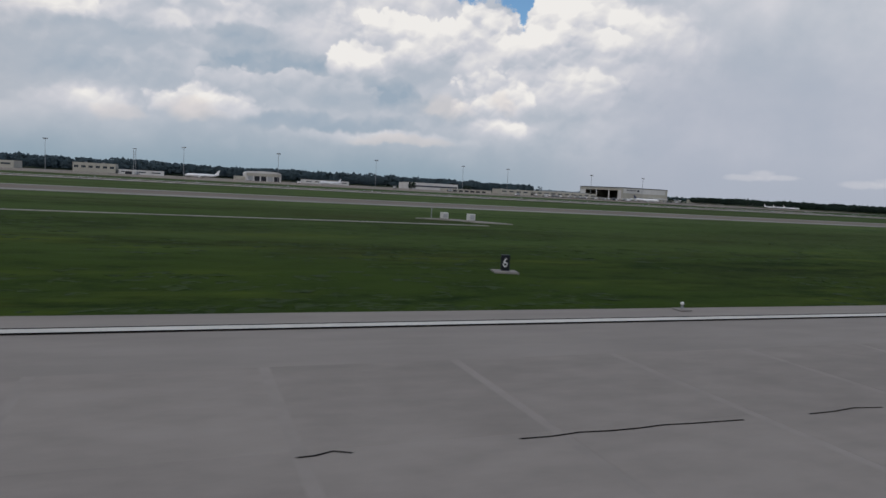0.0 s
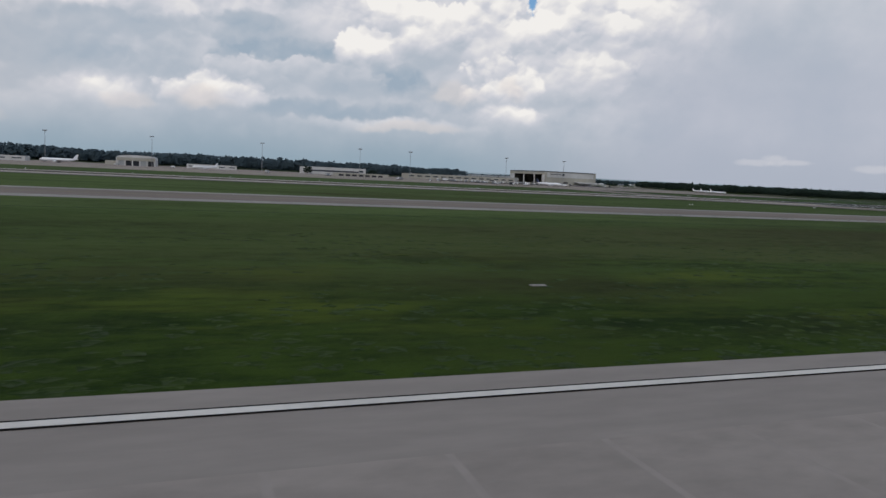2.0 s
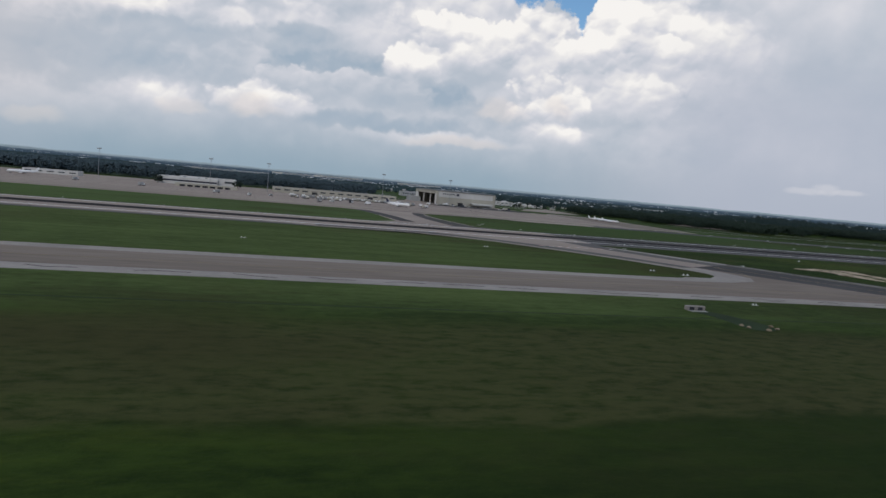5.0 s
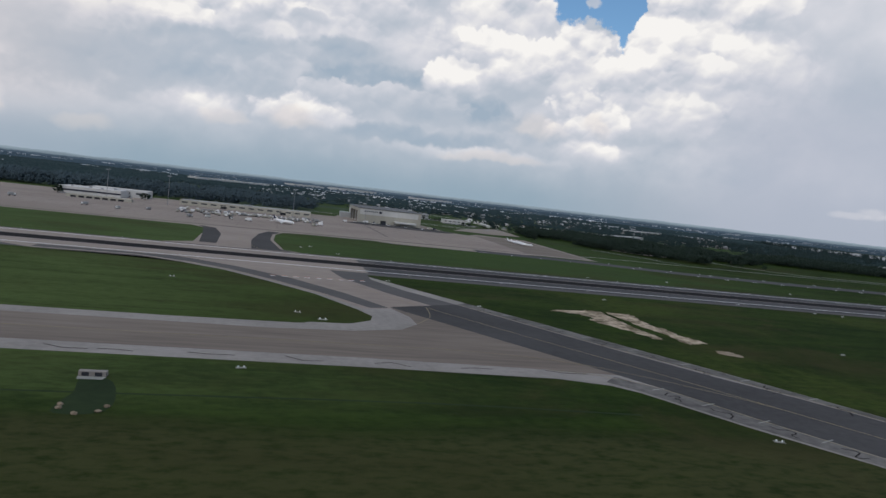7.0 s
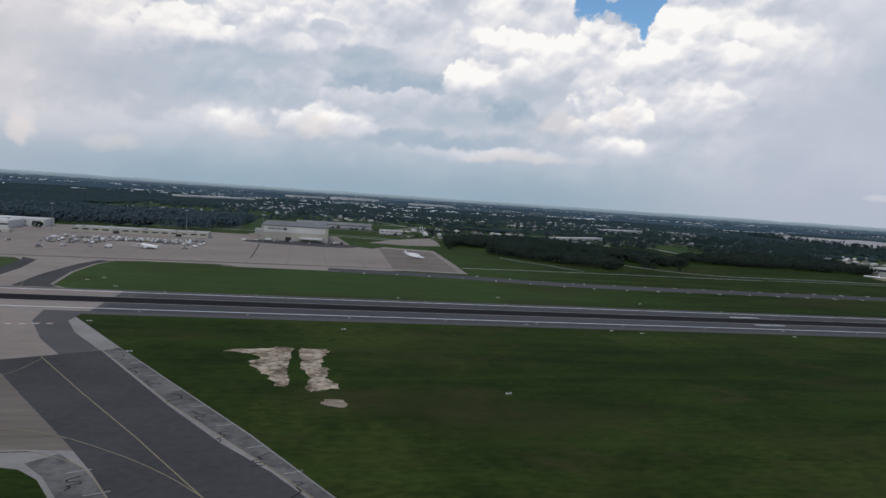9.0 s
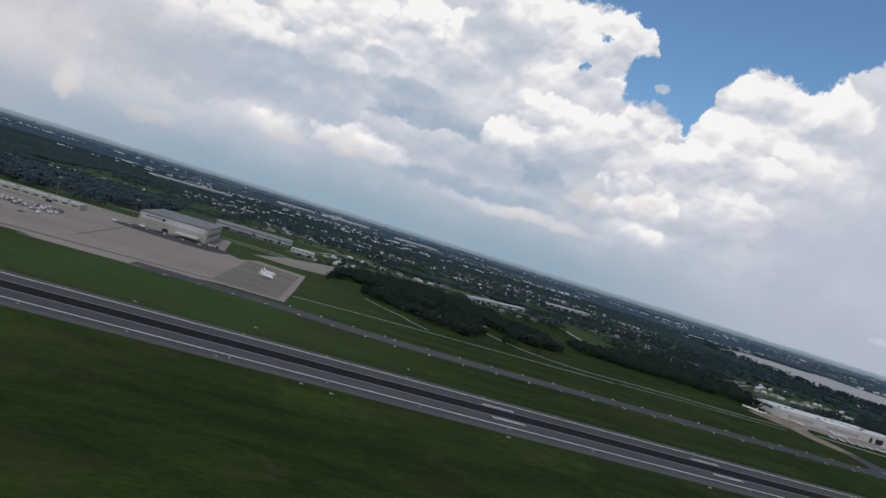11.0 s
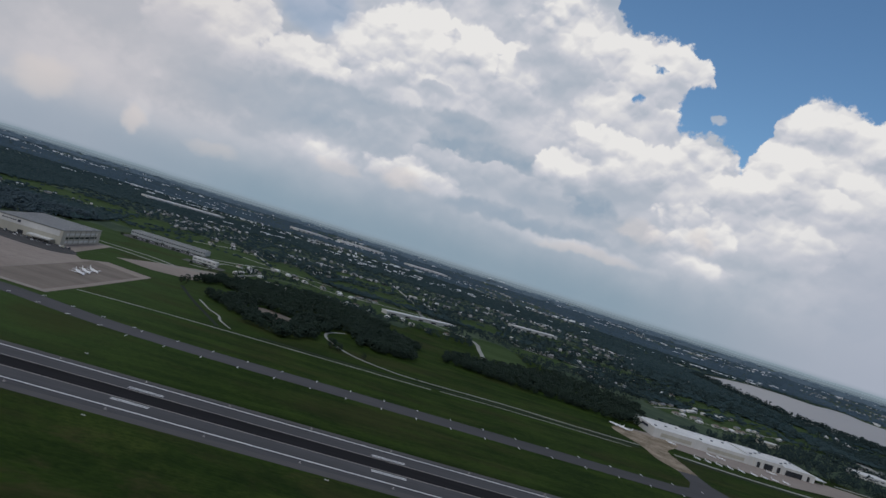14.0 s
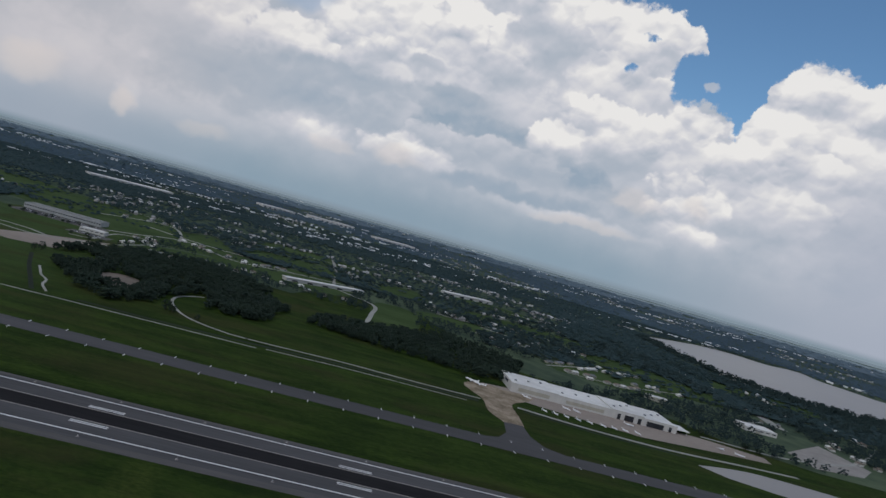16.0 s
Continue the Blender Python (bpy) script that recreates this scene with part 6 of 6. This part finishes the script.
part("slab_plate", slab([(-2.6, 1.7), (-1.2, 1.0), (0.2, 0.2), (1.0, -1.6), (3.4, -2.2), (3.0, -1.2), (1.6, 0.4), (0.6, 1.9), (-1.4, 2.2)], 0.06, 0.08), M_SHOULDER, boxrow)
for x, y, s in ((18.1, 48.3, 0.5), (19.6, 46.8, 0.52)):
    t = thing("electrical_cabinet", "white electrical cabinet on a concrete pad", "cabinet", (x, y, 0.06))
    part("body", boxes((-0.34 * s / 0.7, -0.25, 0.05, 0.34 * s / 0.7, 0.25, s), bevel=0.02), M_WALLW, t)
    part("door", boxes((-0.17, -0.27, 0.12, 0.17, -0.25, s - 0.08), bevel=0.004), M_WALLG, t)
    part("plinth", boxes((-0.4, -0.3, 0, 0.4, 0.3, 0.05)), M_SHOULDER, t)
t = thing("post", "thin steel post by the electrical cabinets", "post", (17.4, 49.2, 0))
part("shaft", boxes((-0.03, -0.03, 0, 0.03, 0.03, 0.8)), M_STEEL, t)

# runway edge lights
lamp = thing("edge_light", "small runway edge light on a concrete base", "runway light", (10.4, 12.72, 0.02), group="runway edge lights")
part("base", boxes((-0.16, -0.16, 0, 0.16, 0.16, 0.035), bevel=0.01), M_SHOULDER, lamp)
bm = bmesh.new()
bmesh.ops.create_cone(bm, cap_ends=True, segments=8, radius1=0.03, radius2=0.03, depth=0.1, matrix=Matrix.Translation((0, 0, 0.08)))
part("stem", bm, M_STEEL, lamp)
bm = bmesh.new()
bmesh.ops.create_uvsphere(bm, u_segments=8, v_segments=6, radius=0.04, matrix=Matrix.Translation((0, 0, 0.15)))
part("globe", bm, M_WHITEP, lamp, "pale glass globe", True)
for k in range(-2, 12):
    if k:
        copy_thing(lamp, pose(10.4 + k * 23.2, 12.72, 0.02))

# taxiway edge markers
mark = thing("edge_marker", "short white taxiway edge marker plate", "marker", (433, 232.3, 0), group="taxiway edge markers")
part("plate", boxes((-0.16, -1.1, 0.0, 0.16, 1.1, 0.06), bevel=0.02), M_WHITEP, mark)
part("lamp", boxes((-0.08, -0.08, 0.06, 0.08, 0.08, 0.26), bevel=0.02), M_PLANEB, mark)
for k in range(-3, 24):
    for y in (232.3, 244.6):
        if k or y > 240:
            copy_thing(mark, pose(433 + k * 12.6 + (1.2 if y > 240 else 0), y, 0))
for x, y in ((393, 247), (381, 249), (369, 252), (357, 256), (385, 236), (373, 239), (361, 243), (349, 247), (337, 249), (325, 250), (313, 250)):
    copy_thing(mark, pose(x, y, 0, 0, 0, -20))

# far runway edge lights and flat marker plates
plate = thing("marker_plate", "flat pale concrete marker plate in the grass", "plate", (110.4, 30.2, 0), group="concrete marker plates")
part("slab_plate", boxes((-0.32, -0.14, 0, 0.32, 0.14, 0.05), bevel=0.02), M_SHOULDER, plate)
for x, y, a in ((54.1, 29.5, 0), (75.3, 23.4, 0)):
    copy_thing(plate, pose(x, y, 0, 0, 0, a))
fl = thing("guard_light", "small white light fitting on a pad", "runway light", (232, 99.5, 0), group="taxiway guard lights")
part("base", slab([(-0.7, -0.35), (0.7, -0.35), (0.7, 0.35), (-0.7, 0.35)], 0.05, 0.06), M_ROAD, fl)
for s in (-0.4, 0.4):
    part("lamp", boxes((s - 0.09, -0.09, 0.05, s + 0.09, 0.09, 0.28), bevel=0.03), M_WHITEP, fl)
for x, y in ((228.5, 104), (222, 71.3), (273, 54.4), (249, 147.6), (207, 130), (235, 211), (232, 206), (242, 195.5), (262.5, 122.2), (323, 99.3), (300, 146), (160, 118), (345, 158), (372, 151), (318, 193), (365, 153), (415, 152), (470, 153), (396, 199), (350, 201), (540, 152)):
    copy_thing(fl, pose(x, y, 0, 0, 0, rv.uniform(-20, 20)) @ Matrix.Diagonal((0.75, 0.75, 0.75, 1)))
for x in range(-20, 720, 23):
    for y in (YC - 14.6, YC + 13.6):
        copy_thing(lamp, pose(x, y, 0.042) @ Matrix.Diagonal((2, 2, 2, 1)))

# storm drain in the swale
drain = thing("storm_drain", "concrete storm drain headwall in the grass", "drain", (209.3, 66.1, 0))
part("headwall", boxes((-1.2, -0.3, 0, 1.2, 0.3, 0.5), bevel=0.05), M_SHOULDER, drain)
for a in (-0.6, 0.5):
    part("grate", boxes((a - 0.3, -0.34, 0.05, a + 0.3, -0.3, 0.4)), M_DARK, drain)
part("apron_slab", slab([(-1.2, -0.32), (1.2, -0.32), (1.0, -1.2), (-1.1, -1.2)], 0.03, 0.04), M_ROAD, drain)
ground_piece("drain_wash", slab(curve_line([(208.3, 65.5), (210.6, 65.5), (212.3, 61), (212.4, 56.6), (210.4, 55.6), (208.6, 56.2), (209, 61)], 3), 0.016, 0.01), M_LOWGRASS, "dark wash-out below the storm drain", "ditch")
for x, y in ((209.0, 56.9), (208.9, 57.8), (212.4, 57.6), (212.0, 56.3), (210.4, 55.7)):
    t = thing("rubble_stone", "brown-grey rubble stone beside the wash-out", "stone", (x, y, 0))
    bm = bmesh.new()
    bmesh.ops.create_icosphere(bm, subdivisions=1, radius=0.3)
    for v in bm.verts:
        v.co *= rv.uniform(0.7, 1.2)
        v.co.z = max(v.co.z * 0.5 + 0.08, 0)
    part("stone_body", bm, M_DIRT, t)

# bare sand scars
SANDS = [
    [(277.6, 124), (280, 125.6), (284.5, 126.4), (288.8, 128), (289.4, 122), (289.0, 112), (289.4, 102.4), (287.4, 102.6), (286.3, 107), (284.4, 111.5), (282.6, 116.5), (284.2, 119), (282.4, 122.3)],
    [(291, 127.2), (293.4, 126.7), (296.2, 126.2), (295.2, 121), (294.6, 115), (296, 110), (295.2, 106.5), (297.2, 102.2), (294.6, 100.4), (292.2, 99.8), (292.6, 106), (291.4, 114)],
    [(294, 94.4), (296, 95.6), (297.6, 94.3), (297, 92.2), (294.8, 92.6)],
]
for poly in SANDS:
    pts = curve_line(poly + [poly[0]], 9)[:-1]
    pts = [(x + 0.9 * noise.noise((x * 1.1, y * 0.6, 2)) + 0.35 * noise.noise((x * 3, y * 2.2, 4)), y + 0.9 * noise.noise((x * 1.1, y * 1.1, 5))) for x, y in pts]
    ground_piece("sand_scar", slab(pts, 0.03, 0.04), M_SAND if poly is not SANDS[2] else M_DIRT, "bare pale sand patch in the grass", "bare ground")
ground_piece("sand_scar", slab(curve_line([(262, 112), (266, 108.5), (268, 103), (266.6, 103.5), (263.4, 108)], 4), 0.012, 0.01), M_DIRT, "thin worn grass patch", "bare ground")

# ---- runway slabs and their sealed cracks ----
ground_piece("joint_bed", slab([(-17.4, 0.69), (93.4, 0.69), (93.4, 9.3), (-17.4, 9.3)], 0.0315, 0.01), M_JOINT, "pale filled joints between runway slabs", "pavement")
SX, SY = 2.62, 2.87
slab_bm = boxes((-SX / 2 + 0.07, -SY / 2 + 0.0006, -0.012, SX / 2 - 0.07, SY / 2 - 0.0006, 0.0), bevel=0.001)
rw = bpy.data.objects["runway_1"]
first = part("slab", slab_bm, M_SLAB, rw)
ys_ = [6.43 - SY / 2 - SY, 6.43 - SY / 2, 6.43 + SY / 2]
k = 0
for i in range(-6, 36):
    for y in ys_:
        o = first if k == 0 else bpy.data.objects.new("slab", first.data)
        if k:
            scene.collection.objects.link(o)
            o.parent = rw
        o.location = (-0.3 + SX * i, y, 0.0335)
        k += 1
for a, e in ((0.97, 1.47), (3.14, 5.94), (6.94, 8.14), (15.7, 16.25), (16.55, 17.28), (17.58, 18.26), (19.38, 20.18), (20.32, 22.6), (30, 33), (36, 47), (52, 55)):
    n = max(3, int((e - a) / 0.35))
    pts = [(a + (e - a) * q / n, 6.29 + 0.06 * noise.noise((a + q * 0.7, 1.0, 3.0)) + (0.07 if abs(q / n - 0.66) < 0.05 else 0)) for q in range(n + 1)]
    ground_piece("crack_seal", ribbon(pts, 0.017, 0.042, 0.006), M_TAR, "black sealed crack along a runway joint", "marking")

# low tussocks along the near verge
rt = np.random.default_rng(9)
N = 7000
gx, gy = rt.uniform(-20, 140, N), 13.3 + 30 * rt.uniform(0, 1, N) ** 1.5
keep = np.array([noise.noise((x * 0.12, y * 0.22, 0.0)) > -0.1 for x, y in zip(gx, gy)])
gx, gy = gx[keep], gy[keep]
w = rt.uniform(0.12, 0.42, len(gx))
me = clumps(np.stack([gx, gy, 0 * gx], -1), np.stack([w, w * 0.8, w * 0.07], -1), 12)
me.polygons.foreach_set("use_smooth", [False] * len(me.polygons))
me.name = "tussocks"
me.materials.append(M_TUFT)
tagged(new("grass_tussocks", me), "uneven low tussocks of green grass beside the runway", "grass", kind="stuff")
